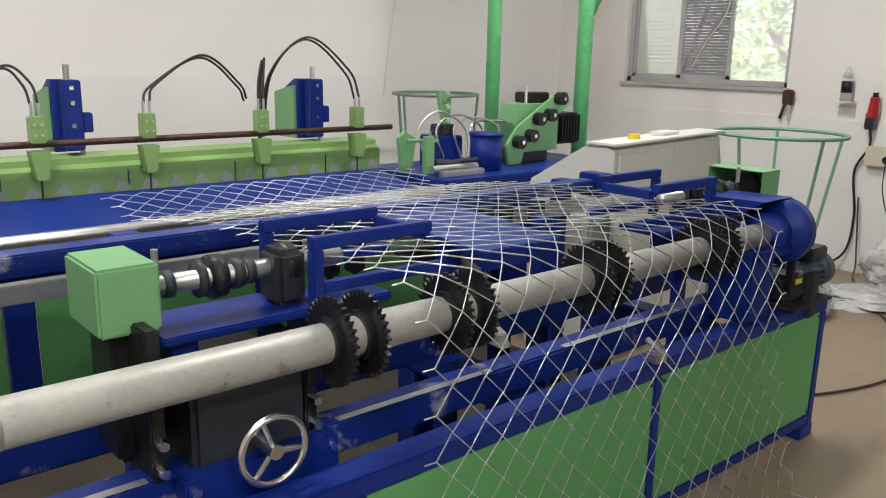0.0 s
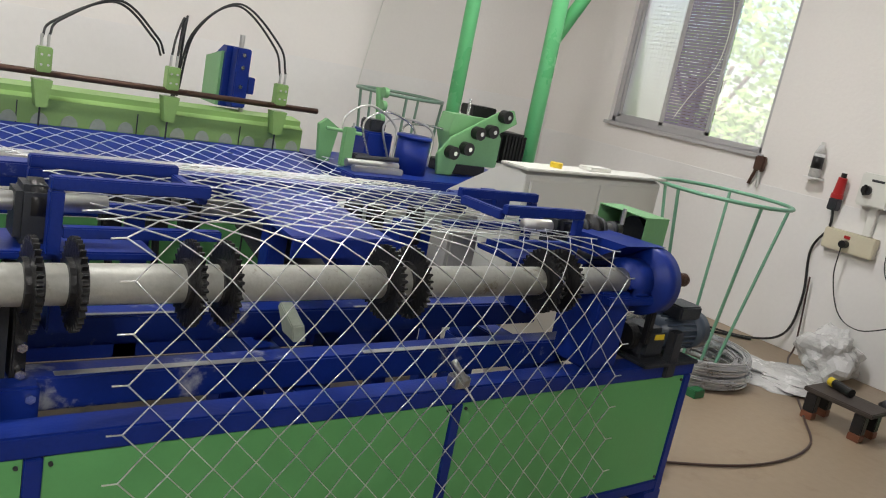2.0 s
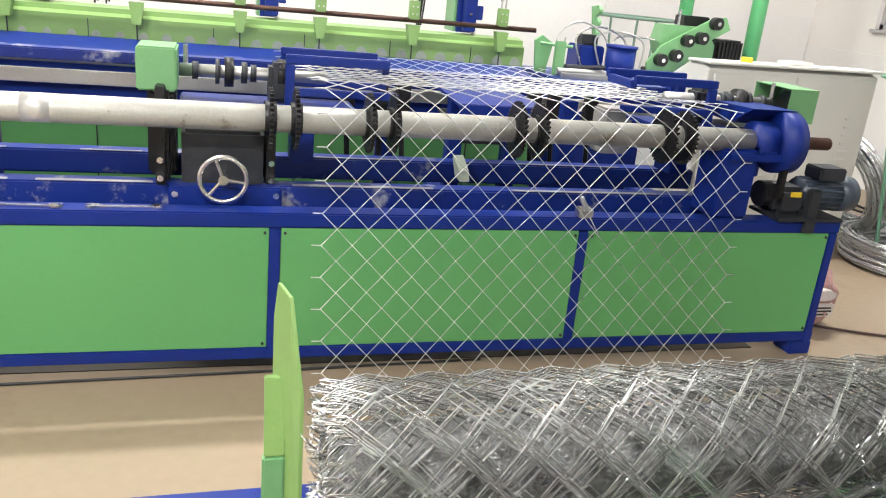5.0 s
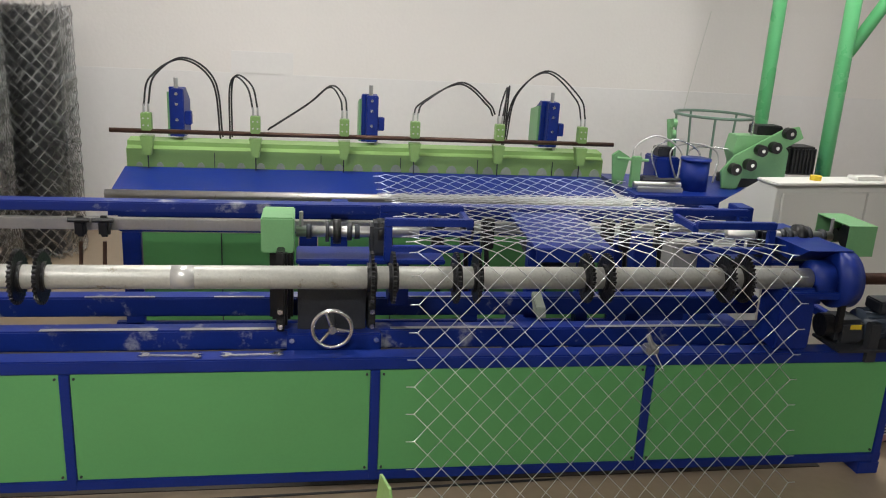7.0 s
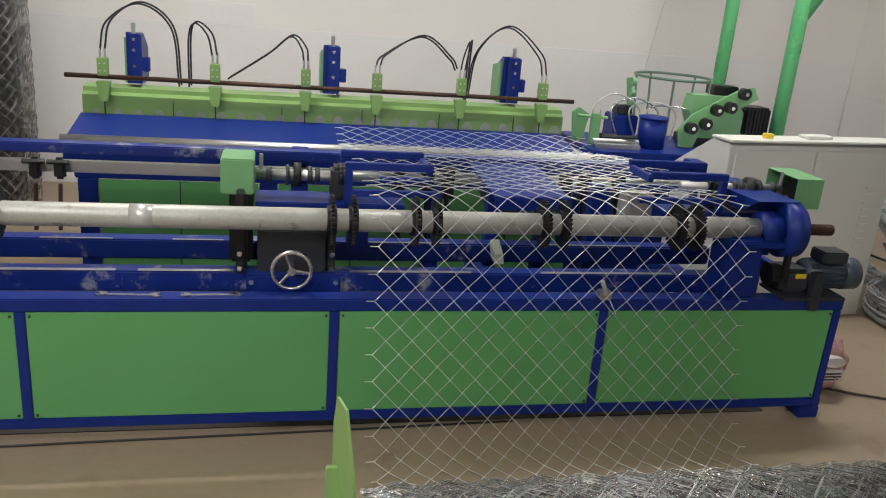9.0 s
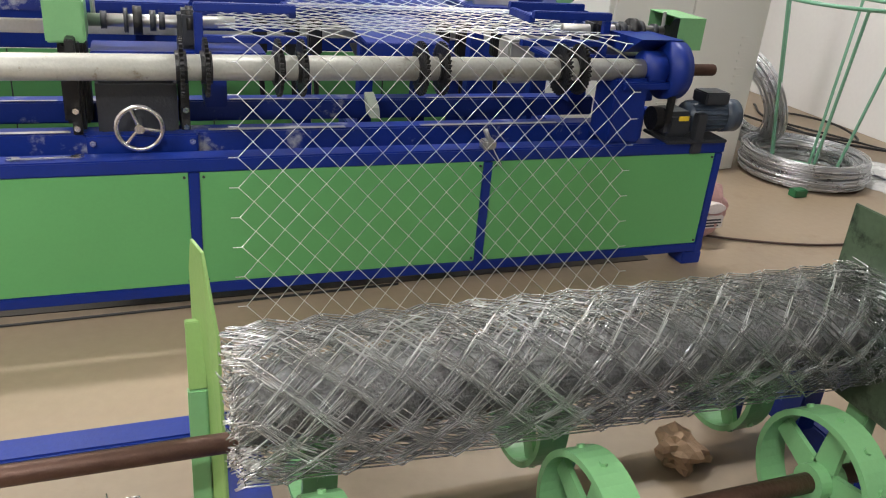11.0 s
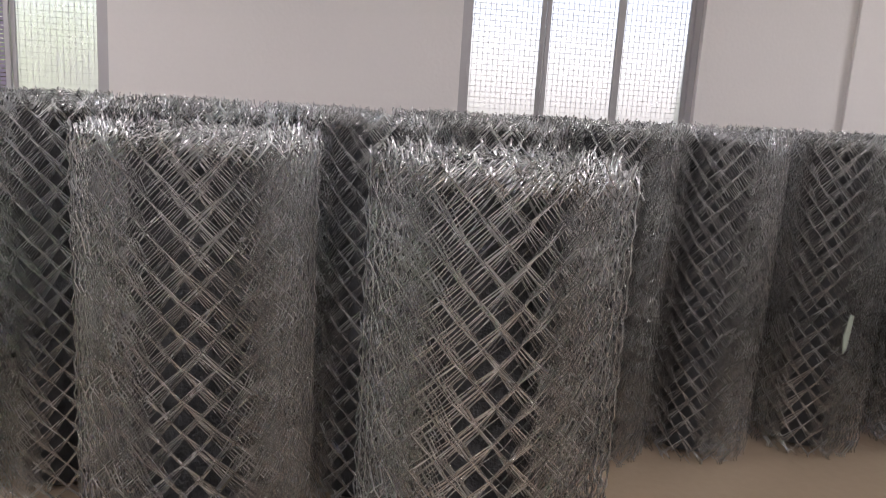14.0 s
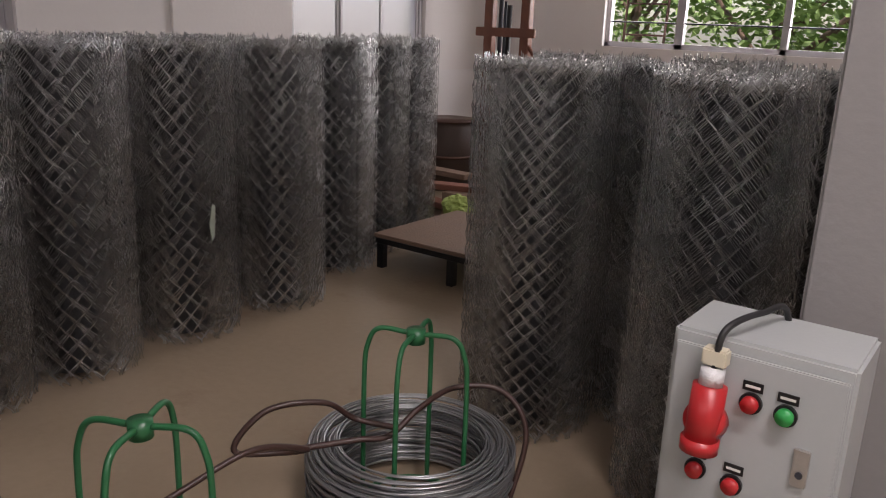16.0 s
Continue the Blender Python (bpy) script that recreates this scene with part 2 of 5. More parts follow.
WINS = [(3.36, 4.84, 1.27, 2.5), (0.0, 1.575, 1.15, 2.4), (-3.66, -2.07, 1.15, 2.4), (-7.67, -5.9, 1.09, 2.4)]


def wall_with_holes(name, axis, a, b, lo, hi, holes, material, label):
    """A wall slab between a and b on its axis, from lo to hi along the other, with openings (from, to, sill, head)."""
    bm = bmesh.new()
    def slab(u0, u1, z0, z1):
        if axis == "x":
            box(a, b, u0, u1, z0, z1, 0, bm)
        else:
            box(u0, u1, a, b, z0, z1, 0, bm)
    u = lo
    for h0, h1, s, t in sorted(holes):
        slab(u, h0, 0, ZC)
        slab(h0, h1, 0, s)
        slab(h0, h1, t, ZC)
        u = h1
    slab(u, hi, 0, ZC)
    return structure(name, bm, material, label, "wall")


SWIN = (2.4, 5.05, 1.38, 2.75)
wall_with_holes("wall_east", "x", XR, XR + 0.2, YF - 0.2, YB + 0.2, WINS, WALL, "white plastered wall with steel windows")
wall_with_holes("wall_south", "y", YF - 0.2, YF, XL, XR, [SWIN], WALL, "white plastered wall with a wide window")
structure("wall_north", box(XL, XR, YB, YB + 0.2, 0, ZC, 0), WALL, "white plastered wall with a low dado line", "wall")
# assumed wall out of view; closes the room and reflects light onto the rolls
structure("bounce_wall_west", box(XL - 0.2, XL, YF - 0.2, YB + 0.2, 0, ZC, 0), WALL, "unseen white wall closing the room, placed to bounce light", "wall")
structure("dado_north", box(XL, XR - 0.016, YB - 0.016, YB - 0.001, 0, 1.30, 0.003), DADO, "smooth off-white dado on the wall", "dado")
structure("dado_east", box(XR - 0.016, XR - 0.001, YF, YB - 0.018, 0, 1.07, 0.003), DADO, "smooth off-white dado under the windows", "dado")
structure("wall_repair", box(0.55, 1.03, YB - 0.022, YB - 0.002, 1.3, 1.47, 0.002), DADO, "square patch of fresh plaster on the wall", "patch")
# square pillar near the stacked rolls; its white is painted grey for shade
structure("pillar", box(1.2, 1.775, -3.7, -3.3, 0, ZC, 0.01), PILLAR, "square plastered pillar, its grey standing for shade", "pillar")


def window(index, y0, y1, SILL, HEAD, kinds):
    """kinds, from high y to low y: g patterned glass, s lilac shutter, o open with an added hazing pane."""
    w = thing("window_%d" % index, "grey steel window with patterned glass", "window", kind="structure")
    f = 0.045
    bm = box(XR + 0.04, XR + 0.1, y0, y1, SILL, SILL + f, 0.004)
    box(XR + 0.04, XR + 0.1, y0, y1, HEAD - f, HEAD, 0.004, bm)
    box(XR + 0.04, XR + 0.1, y0, y0 + f, SILL, HEAD, 0.004, bm)
    box(XR + 0.04, XR + 0.1, y1 - f, y1, SILL, HEAD, 0.004, bm)
    part("window_frame", bm, ALU, w)
    part("window_sill", box(XR - 0.03, XR + 0.04, y0 - 0.03, y1 + 0.03, SILL - 0.03, SILL, 0.005), ALU, w)
    n = len(kinds)
    step = (y1 - y0 - 2 * f) / n
    for i, k in enumerate(kinds):
        b = y1 - f - i * step
        a = b - step
        if k == "o":
            p = part("pane", box(XR + 0.069, XR + 0.073, a, b, SILL + f, HEAD - f, 0), HAZE_PANE, w, "added rough pane that softens and pales the trees")
            p.visible_shadow = False
            continue
        fr = bmesh.new()
        g = 0.028
        xo = XR + (0.05 if i % 2 else 0.07)
        for args in ((a, a + g, SILL + f, HEAD - f), (b - g, b, SILL + f, HEAD - f), (a, b, SILL + f, SILL + f + g), (a, b, HEAD - f - g, HEAD - f)):
            box(xo - 0.012, xo + 0.012, args[0], args[1], args[2], args[3], 0.003, fr)
        part("sash", fr, ALU, w)
        if k == "s":
            sl = bmesh.new()
            z = SILL + f + g
            while z < HEAD - f - g - 0.02:
                box(xo - 0.006, xo + 0.006, a + g, b - g, z, z + 0.02, 0.002, sl)
                z += 0.024
            part("shutter", sl, LILAC, w, "lilac slatted shutter")
        else:
            p = part("pane", box(xo - 0.003, xo + 0.003, a + g, b - g, SILL + f + g, HEAD - f - g, 0), PANE, w, "pebbled translucent glass")
            p.visible_shadow = False
            bars = bmesh.new()
            z = SILL + f + g + 0.02
            while z < HEAD - f - g - 0.03:
                box(xo + 0.006, xo + 0.010, a + g, b - g, z, z + 0.003, 0, bars)
                z += 0.034
            yy = a + g + 0.02
            while yy < b - g:
                box(xo + 0.0105, xo + 0.0145, yy, yy + 0.003, SILL + f + g, HEAD - f - g, 0, bars)
                yy += 0.034
            part("grille", bars, CABINET, w, "pale square safety grille")
    return w


PANE = bpy.data.materials.new("pebbled_glass")
PANE.use_nodes = True
pb = PANE.node_tree.nodes["Principled BSDF"]
pb.inputs["Base Color"].default_value = (0.74, 0.71, 0.73, 1)
pb.inputs["Roughness"].default_value = 0.5
pb.inputs["Transmission Weight"].default_value = 1.0
pb.inputs["IOR"].default_value = 1.12
vo = PANE.node_tree.nodes.new("ShaderNodeTexVoronoi")
vo.inputs["Scale"].default_value = 90
pbm = PANE.node_tree.nodes.new("ShaderNodeBump")
pbm.inputs["Strength"].default_value = 0.35
PANE.node_tree.links.new(vo.outputs["Distance"], pbm.inputs["Height"])
PANE.node_tree.links.new(pbm.outputs["Normal"], pb.inputs["Normal"])

# rough clear pane added in the open sashes to blur the trees like haze
HAZE_PANE = bpy.data.materials.new("haze_pane")
HAZE_PANE.use_nodes = True
db = HAZE_PANE.node_tree.nodes["Principled BSDF"]
db.inputs["Base Color"].default_value = (0.95, 0.96, 0.93, 1)
db.inputs["Roughness"].default_value, db.inputs["Transmission Weight"].default_value, db.inputs["IOR"].default_value = 0.09, 1.0, 1.1
window(1, *WINS[0], "gso")
window(2, *WINS[1], "osg")
window(3, *WINS[2], "ggg")
window(4, *WINS[3], "ggg")
w5 = thing("window_5", "wide clear window looking onto trees", "window", kind="structure")
bm = bmesh.new()
for a, b, c, d in ((SWIN[0], SWIN[1], SWIN[2], SWIN[2] + 0.05), (SWIN[0], SWIN[1], SWIN[3] - 0.05, SWIN[3]), (SWIN[0], SWIN[0] + 0.05, SWIN[2], SWIN[3]),
                   (SWIN[1] - 0.05, SWIN[1], SWIN[2], SWIN[3]), (4.25, 4.33, SWIN[2], SWIN[3]), (3.3, 3.36, SWIN[2], SWIN[3])):
    box(a, b, YF - 0.12, YF - 0.05, c, d, 0.004, bm)
part("window_frame", bm, ALU, w5)
for z in (1.62, 1.9, 2.18, 2.46):
    part("window_bar", rod((SWIN[0] + 0.05, YF - 0.06, z), (SWIN[1] - 0.05, YF - 0.06, z), 0.008, 8), DARK, w5, "thin dark safety bar")

# daylight in the openings
for a, b, c, d in WINS:
    area("window_light", look((XR + 0.25, (a + b) / 2, (c + d) / 2), (XR - 3, (a + b) / 2, 1.3)), b - a, d - c, 2.2, (1.0, 0.94, 0.96))
area("window_light", look(((SWIN[0] + SWIN[1]) / 2, YF - 0.3, 2.1), (3, 0, 1.2)), 2.6, 1.2, 100, (1.0, 1.0, 0.96))


# assumed overhead tubes, never in view; spots and watts tuned to brighten the room
def added_tube_light(x, y, watts):
    t = thing("added_ceiling_light", "assumed white tube light on the ceiling, out of view", "ceiling light", "ceiling lights")
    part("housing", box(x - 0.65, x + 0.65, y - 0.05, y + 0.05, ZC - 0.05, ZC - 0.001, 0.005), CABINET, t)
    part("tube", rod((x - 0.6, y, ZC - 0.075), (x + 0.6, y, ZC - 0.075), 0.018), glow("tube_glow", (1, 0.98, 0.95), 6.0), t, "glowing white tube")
    area("added_fill_lamp", look((x, y, ZC - 0.12), (x, y, 0)), 1.3, 0.12, watts, (1.0, 0.98, 0.95))


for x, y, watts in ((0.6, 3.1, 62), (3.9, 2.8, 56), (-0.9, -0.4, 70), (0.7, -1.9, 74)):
    added_tube_light(x, y, watts)

# ---- chain-link mesh ----
PITCH, ROW = 0.1, 0.052


def zigzag(u0, n, flip, tail, pitch=PITCH):
    """One flattened spiral wire: (along, across, depth) from u0 for n half turns, with short cut ends."""
    s = 1 if flip else -1
    pts = [(u0 - tail, s, 0.0)]
    for i in range(n + 1):
        pts.append((u0 + i * pitch / 2, s * (1 if i % 2 == 0 else -1), 0.0022 * (1 if i % 2 else -1)))
    end = 1 if n % 2 == 0 else -1
    pts.append((u0 + n * pitch / 2 + tail, s * end, 0.0))
    return pts


def path_at(path, s):
    for i in range(len(path) - 1):
        a, b = path[i], path[i + 1]
        d = math.hypot(b[0] - a[0], b[1] - a[1])
        if s <= d or i == len(path) - 2:
            t = s / d
            n = Vector((-(b[1] - a[1]), b[0] - a[0])) / d
            return Vector((a[0] + (b[0] - a[0]) * t, a[1] + (b[1] - a[1]) * t)), n
        s -= d


def curtain():
    guide = [(3.72, 0.90, 0), (3.55, 0.885, 0), (3.32, 0.85, 0), (3.0, 0.90, 0), (2.62, 0.945, 0), (2.3, 0.955, 0), (1.95, 0.975, 0), (1.80, 0.985, 0), (1.70, 0.965, 0), (1.635, 0.90, 0), (1.61, 0.80, 0), (1.60, 0.7, 0),
             (1.585, 0.5, 0), (1.55, 0.3, 0), (1.49, 0.095, 0), (1.41, 0.035, 0), (1.25, 0.02, 0), (1.0, 0.07, 0), (0.7, 0.24, 0), (0.45, 0.46, 0), (0.31, 0.62, 0)]
    path = [(p.x, p.y) for p in arc(guide, 8)]
    total = sum(math.dist(path[i], path[i + 1]) for i in range(len(path) - 1))
    paths = []
    drop, run = 0.0, 0.0
    for a, b in zip(path, path[1:]):
        run += math.dist(a, b)
        if b[1] < 0.513 and a[0] < 1.7 and not drop:
            drop = run
    k, s = 0, ROW + (drop - 1.5 * ROW) % (2 * ROW)
    while s < total - ROW:
        z = zigzag(1.572, 30, k % 2 == 0, 0.03)
        row = []
        shift = 0.004 * math.sin(k * 0.37)
        for u, v, d in z:
            p, n = path_at(path, min(total - 0.001, max(0.0, s + v * ROW / 2)))
            row.append((u + shift, p.x + n.x * d, p.y + n.y * d))
        paths.append(row)
        s += ROW
        k += 1
    return paths


mesh_sheet = new("wire_mesh_sheet", wire_mesh("wire_mesh_sheet", curtain(), 0.0021, SHEETW, 5))
tagged(mesh_sheet, "galvanised chain-link mesh sheet running over the sprocket shaft", "wire mesh")


def roll_paths(n, r_out, layers, gap, core, seed, fray, drift, mess, pitch, row):
    """A rolled-up sheet standing on z = 0. The outer turns lie nearly in step, each a little smaller and shifted, so that
    their wires show as bundles; the core is looser."""
    rng = random.Random(seed)
    paths = []
    count = round(2 * math.pi * r_out / row / 2) * 2
    ph, dz = rng.uniform(0, 6), 0.0
    r = r_out
    bulge = [(k, 0.011 / k * rng.uniform(0.4, 1.0), rng.uniform(0, 6.28)) for k in (2, 3, 5)]
    for layer in range(layers + core):
        if layer >= layers:
            count = max(8, round(2 * math.pi * r / row / 2) * 2)
            ph, dz = rng.uniform(0, 6), rng.uniform(-0.02, 0.02)
        step = 2 * math.pi / count
        wa, wb, wc = rng.uniform(-1, 1), rng.uniform(2, 5), rng.uniform(0, 6.28)
        ra, rb = rng.uniform(-1, 1), rng.uniform(0, 6.28)
        for k in range(count):
            w0 = ph + k * step
            rk = r + sum(a * math.sin(f * w0 + c) for f, a, c in bulge) + 0.0015 * ra * math.sin(3 * w0 + rb) + rng.uniform(-0.0012, 0.0012)
            z0 = 0.03 + dz + rng.uniform(-0.0015, 0.0015) + fray * rng.uniform(-1, 1)
            skew = rng.uniform(-mess, mess) * 0.5
            line = []
            for i, (u, v, d) in enumerate(zigzag(z0, n, k % 2 == 0, 0.014 + fray * rng.random(), pitch)):
                w = w0 + v * step / 2 + skew * (u - 0.7) + rng.uniform(-mess, mess) * 0.5 + 0.0022 * layer ** 0.5 / r_out * wa * math.sin(wb * u + wc)
                rr = rk + 1.6 * d + rng.uniform(-mess, mess) * 0.12
                line.append((rr * math.cos(w), rr * math.sin(w), max(0.003, u)))
            paths.append(line)
        k_d = rng.uniform(0.75, 1.25)
        ph += drift[0] * k_d
        dz += drift[1] * k_d
        if abs(dz) > pitch / 4:  # one row on and half a cell back is the same net
            ph += math.copysign(step, -drift[0] or 1)
            dz -= math.copysign(pitch / 2, dz)
        r -= gap * (1.6 if layer >= layers else 1.0)
    return paths


def cut_ends(top, r_out, count, seed):
    """Knuckled and cut wire ends of all the turns, bristling at the two ends of a roll."""
    rng = random.Random(seed)
    paths = []
    for i in range(count):
        q = rng.uniform(0.02, 1.0) ** 0.6 * (r_out - 0.004)
        w, lean = rng.uniform(0, 6.28), rng.uniform(-0.8, 0.8)
        up = rng.random() < 0.8
        z, s = (top + rng.uniform(-0.02, 0.008), -1) if up else (rng.uniform(0.004, 0.02), 1)
        e = rng.uniform(0.012, 0.028)
        tx, ty = -math.sin(w) + lean * math.cos(w), math.cos(w) + lean * math.sin(w)
        x, y = q * math.cos(w), q * math.sin(w)
        hook = rng.uniform(0.004, 0.012)
        paths.append([(x - e * tx, y - e * ty, z + s * 1.2 * e), (x, y, z), (x + hook * tx, y + hook * ty, z - s * rng.uniform(-0.006, 0.008))])
    return paths


def shade_core(height, r0, r1, turns, seed, material):
    """Stand-in for the inner turns: one rolled sheet, spiralling inwards, with an uneven top edge, coloured as their
    shade.
    """
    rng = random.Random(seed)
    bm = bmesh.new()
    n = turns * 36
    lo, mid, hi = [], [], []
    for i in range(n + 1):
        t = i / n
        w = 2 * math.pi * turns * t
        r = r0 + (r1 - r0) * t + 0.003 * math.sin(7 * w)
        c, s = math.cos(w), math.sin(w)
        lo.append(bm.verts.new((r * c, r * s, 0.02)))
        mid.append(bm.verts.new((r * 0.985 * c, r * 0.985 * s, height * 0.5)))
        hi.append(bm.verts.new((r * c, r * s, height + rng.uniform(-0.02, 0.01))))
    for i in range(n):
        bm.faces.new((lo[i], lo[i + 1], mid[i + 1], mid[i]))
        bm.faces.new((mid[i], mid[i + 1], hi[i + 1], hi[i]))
    me = bpy.data.meshes.new("shade_core")
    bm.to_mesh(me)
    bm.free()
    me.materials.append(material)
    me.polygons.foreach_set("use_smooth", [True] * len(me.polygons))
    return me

# ---- standing and lying rolls ----
def roll_meshes(n, r_out, layers, gap, seed, drift, fray=0.0, sides=3, wire=0.0016, loose=1, mess=0.005, pitch=0.07, row=0.036, ends=700, core=None):
    vs, fs = wires(roll_paths(n, r_out, layers, gap, loose, seed, fray, drift, mess, pitch, row), wire, sides)
    top = 0.03 + n * pitch / 2
    vs2, fs2 = wires(cut_ends(top, r_out, ends, seed + 50), 0.8 * wire, 3)
    base = len(vs)
    me = bpy.data.meshes.new("wire_sheet")
    me.from_pydata([tuple(v) for v in vs + vs2], [], fs + [tuple(i + base for i in f) for f in fs2])
    me.materials.append(WIRE)
    me.polygons.foreach_set("use_smooth", [True] * len(me.polygons))
    return me, shade_core(top - 0.035, r_out - gap * (layers + 1.6 * loose + 0.7), 0.05, 6, seed, core or CORE_SHADE)


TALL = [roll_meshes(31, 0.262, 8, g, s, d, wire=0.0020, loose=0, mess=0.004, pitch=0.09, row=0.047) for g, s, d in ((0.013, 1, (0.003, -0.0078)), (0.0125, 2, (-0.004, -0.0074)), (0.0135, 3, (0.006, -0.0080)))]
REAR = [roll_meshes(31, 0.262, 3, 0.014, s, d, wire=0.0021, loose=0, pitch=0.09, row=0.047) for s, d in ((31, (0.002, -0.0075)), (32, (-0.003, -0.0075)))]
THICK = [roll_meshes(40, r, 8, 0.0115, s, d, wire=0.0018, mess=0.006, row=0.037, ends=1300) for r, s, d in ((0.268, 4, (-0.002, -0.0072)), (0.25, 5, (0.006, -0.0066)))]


def roll(kind, x, y, turn, label, tilt=(0, 0), group="rolls of mesh standing in a row", at=None):
    ob = thing("mesh_roll", label, "mesh roll", group)
    ob.matrix_basis = at or pose(x, y, 0.0, tilt[0], tilt[1], turn)
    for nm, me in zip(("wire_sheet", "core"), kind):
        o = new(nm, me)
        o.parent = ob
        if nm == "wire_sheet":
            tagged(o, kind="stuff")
    tagged(o, "spiral core sheet coloured as the shade among the inner turns")
    return ob


rr = random.Random(7)
ROWS = [(4.58, 0.86), (4.54, 0.26), (4.47, -0.24), (4.42, -0.80), (4.33, -1.36), (4.55, -1.90), (4.62, -2.40), (4.64, -2.90), (4.67, -3.49), (4.66, -4.10), (4.90, -4.80), (5.05, -5.30), (5.18, -5.80)]
for i, (x, y) in enumerate(ROWS):
    roll(TALL[i % 3], x, y, rr.uniform(0, 360), "tall upright roll of galvanised chain-link mesh on the floor", (rr.uniform(-0.5, 0.5), rr.uniform(-0.5, 0.5)))
for i, (x, y) in enumerate([(5.12, 0.55), (5.08, -0.05), (5.03, -0.62), (4.95, -1.2), (5.12, -1.78), (5.18, -2.35), (5.2, -2.95), (5.23, -3.55), (5.26, -4.15)]):
    roll(REAR[i % 2], x, y, rr.uniform(0, 360), "upright roll of chain-link mesh standing behind the front row")
roll(THICK[0], 3.27, -0.89, 40, "thick upright mesh roll standing apart before the row")
roll(THICK[1], 2.875, -1.49, 200, "thick upright mesh roll standing beside a wire coil")
for i, (x, y) in enumerate([(2.86, -3.81), (2.12, -3.66), (2.46, -4.2), (1.9, -4.3), (3.0, -4.45), (2.5, -4.8)]):
    roll(THICK[i % 2], x, y, 70 * i + 15, "upright roll of chain-link mesh standing near the control box", group="rolls of mesh by the control box")
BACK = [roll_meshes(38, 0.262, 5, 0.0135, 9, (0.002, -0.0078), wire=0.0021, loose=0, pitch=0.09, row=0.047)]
for i, (x, y) in enumerate([(-0.72, 4.95), (-1.28, 5.0), (-1.0, 4.45)]):
    roll(BACK[0], x, y, 50 * i, "dark upright roll of chain-link mesh by the back wall", group="rolls of mesh by the back wall")

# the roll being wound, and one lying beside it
wound = roll(roll_meshes(28, 0.144, 9, 0.005, 11, (0.034, 0.0047), 0.012, 4, 0.0015, 3, 0.003, 0.1, 0.052, 900, CORE_SHADE_PALE), 0, 0, 0, "horizontal roll of fresh chain-link mesh resting on green wheels", group="rolls lying down", at=pose(1.375, 0.155, 0.645, 0, 90, 0))
roll(roll_meshes(26, 0.205, 8, 0.007, 17, (-0.028, 0.0055), 0.015, 4, 0.0015, 3, 0.006, 0.1, 0.052, 700, CORE_SHADE_PALE), 0, 0, 0, "roll of chain-link mesh lying beside the winder", group="rolls lying down", at=pose(1.52, -0.53, 0.235, 0, 90, 0))

# ---- front machine: mesh-pulling shaft over a panelled base ----
FY = 1.68
machine = thing("winding_machine", "long blue and green mesh machine with a sprocket shaft", "machine")
POSTS = [-1.87, -0.77, 0.33, 1.432, 2.523, 3.605]
part("top_rail", box(-1.9, 3.63, FY, FY + 0.085, 0.525, 0.575, 0.005), BLUE, machine)
part("bottom_rail", box(-1.9, 3.63, FY, FY + 0.05, 0.058, 0.10, 0.004), BLUE, machine)
for x in POSTS:
    part("post", box(x - 0.018, x + 0.018, FY - 0.002, FY + 0.05, 0.0 if x in (POSTS[0], POSTS[-1]) else 0.058, 0.5245, 0.003), BLUE, machine)
for a, b in zip(POSTS, POSTS[1:]):
    p = part("panel", box(a + 0.019, b - 0.019, FY + 0.004, FY + 0.012, 0.101, 0.524, 0.001), GREEN, machine)
    for sx in (a + 0.032, b - 0.032):
        for sz in (0.115, 0.508):
            part("screw", rod((sx, FY + 0.005, sz), (sx, FY - 0.001, sz), 0.005, 8), DARK, p)
part("foot", box(3.53, 3.63, FY - 0.004, FY + 0.10, 0.0, 0.057, 0.004), BLUE, machine)
part("foot", box(-1.9, -1.8, FY - 0.004, FY + 0.10, 0.0, 0.057, 0.004), BLUE, machine)
part("end_post", box(3.58, 3.63, FY + 0.62, FY + 0.67, 0.0, 0.56, 0.004), BLUE, machine)
part("end_rail", box(3.585, 3.625, FY + 0.087, FY + 0.62, 0.525, 0.565, 0.004), BLUE, machine)
# chassis beams
part("front_beam", box(-1.9, 3.2, 1.86, 1.94, 0.535, 0.617, 0.006), WORN, machine, "blue beam with the paint worn off its top edge")
part("rear_beam", box(-1.9, 3.2, 2.10, 2.18, 0.582, 0.664, 0.006), WORN, machine, "blue beam with the paint worn off its top edge")
for x in (-1.5, 1.25, 2.15, 3.1):
    part("cross_member", box(x - 0.05, x + 0.05, 1.765, 2.4, 0.44, 0.524, 0.005), BLUE, machine)
    part("leg", box(x - 0.05, x + 0.05, 2.32, 2.42, 0.0, 0.439, 0.005), BLUE, machine)
for a, b in ((-0.9, -0.3), (0.2, 0.62), (0.7, 1.05), (1.5, 2.0), (2.3, 2.9)):
    part("scuffed_edge", box(a, b, 1.862, 1.885, 0.6175, 0.6195, 0.0008), STEEL, machine, "bare steel where the paint is scuffed off")
    part("scuffed_edge", box(a + 0.1, b - 0.05, 2.102, 2.115, 0.6645, 0.6665, 0.0008), STEEL, machine, "bare steel where the paint is scuffed off")
# thin dark sheet that stands in for the shadow under and between the machines
FLOOR_SHADE = mat("floor_shade_sheet", (0.045, 0.034, 0.026), 0.5, vary=0.4, scale=3, bump=0.08, stain=(0.02, 0.018, 0.016), stain_at=0.55)
structure("floor_shade", box(-2.6, 3.40, 1.745, 3.32, 0.0, 0.004, 0), FLOOR_SHADE, "dark strip painted as the shade on the floor between the machines", "floor")
part("chain_trough", box(-1.85, 1.08, 1.772, 1.835, 0.45, 0.515, 0.006), BLACK, machine, "oily black trough behind the rail")
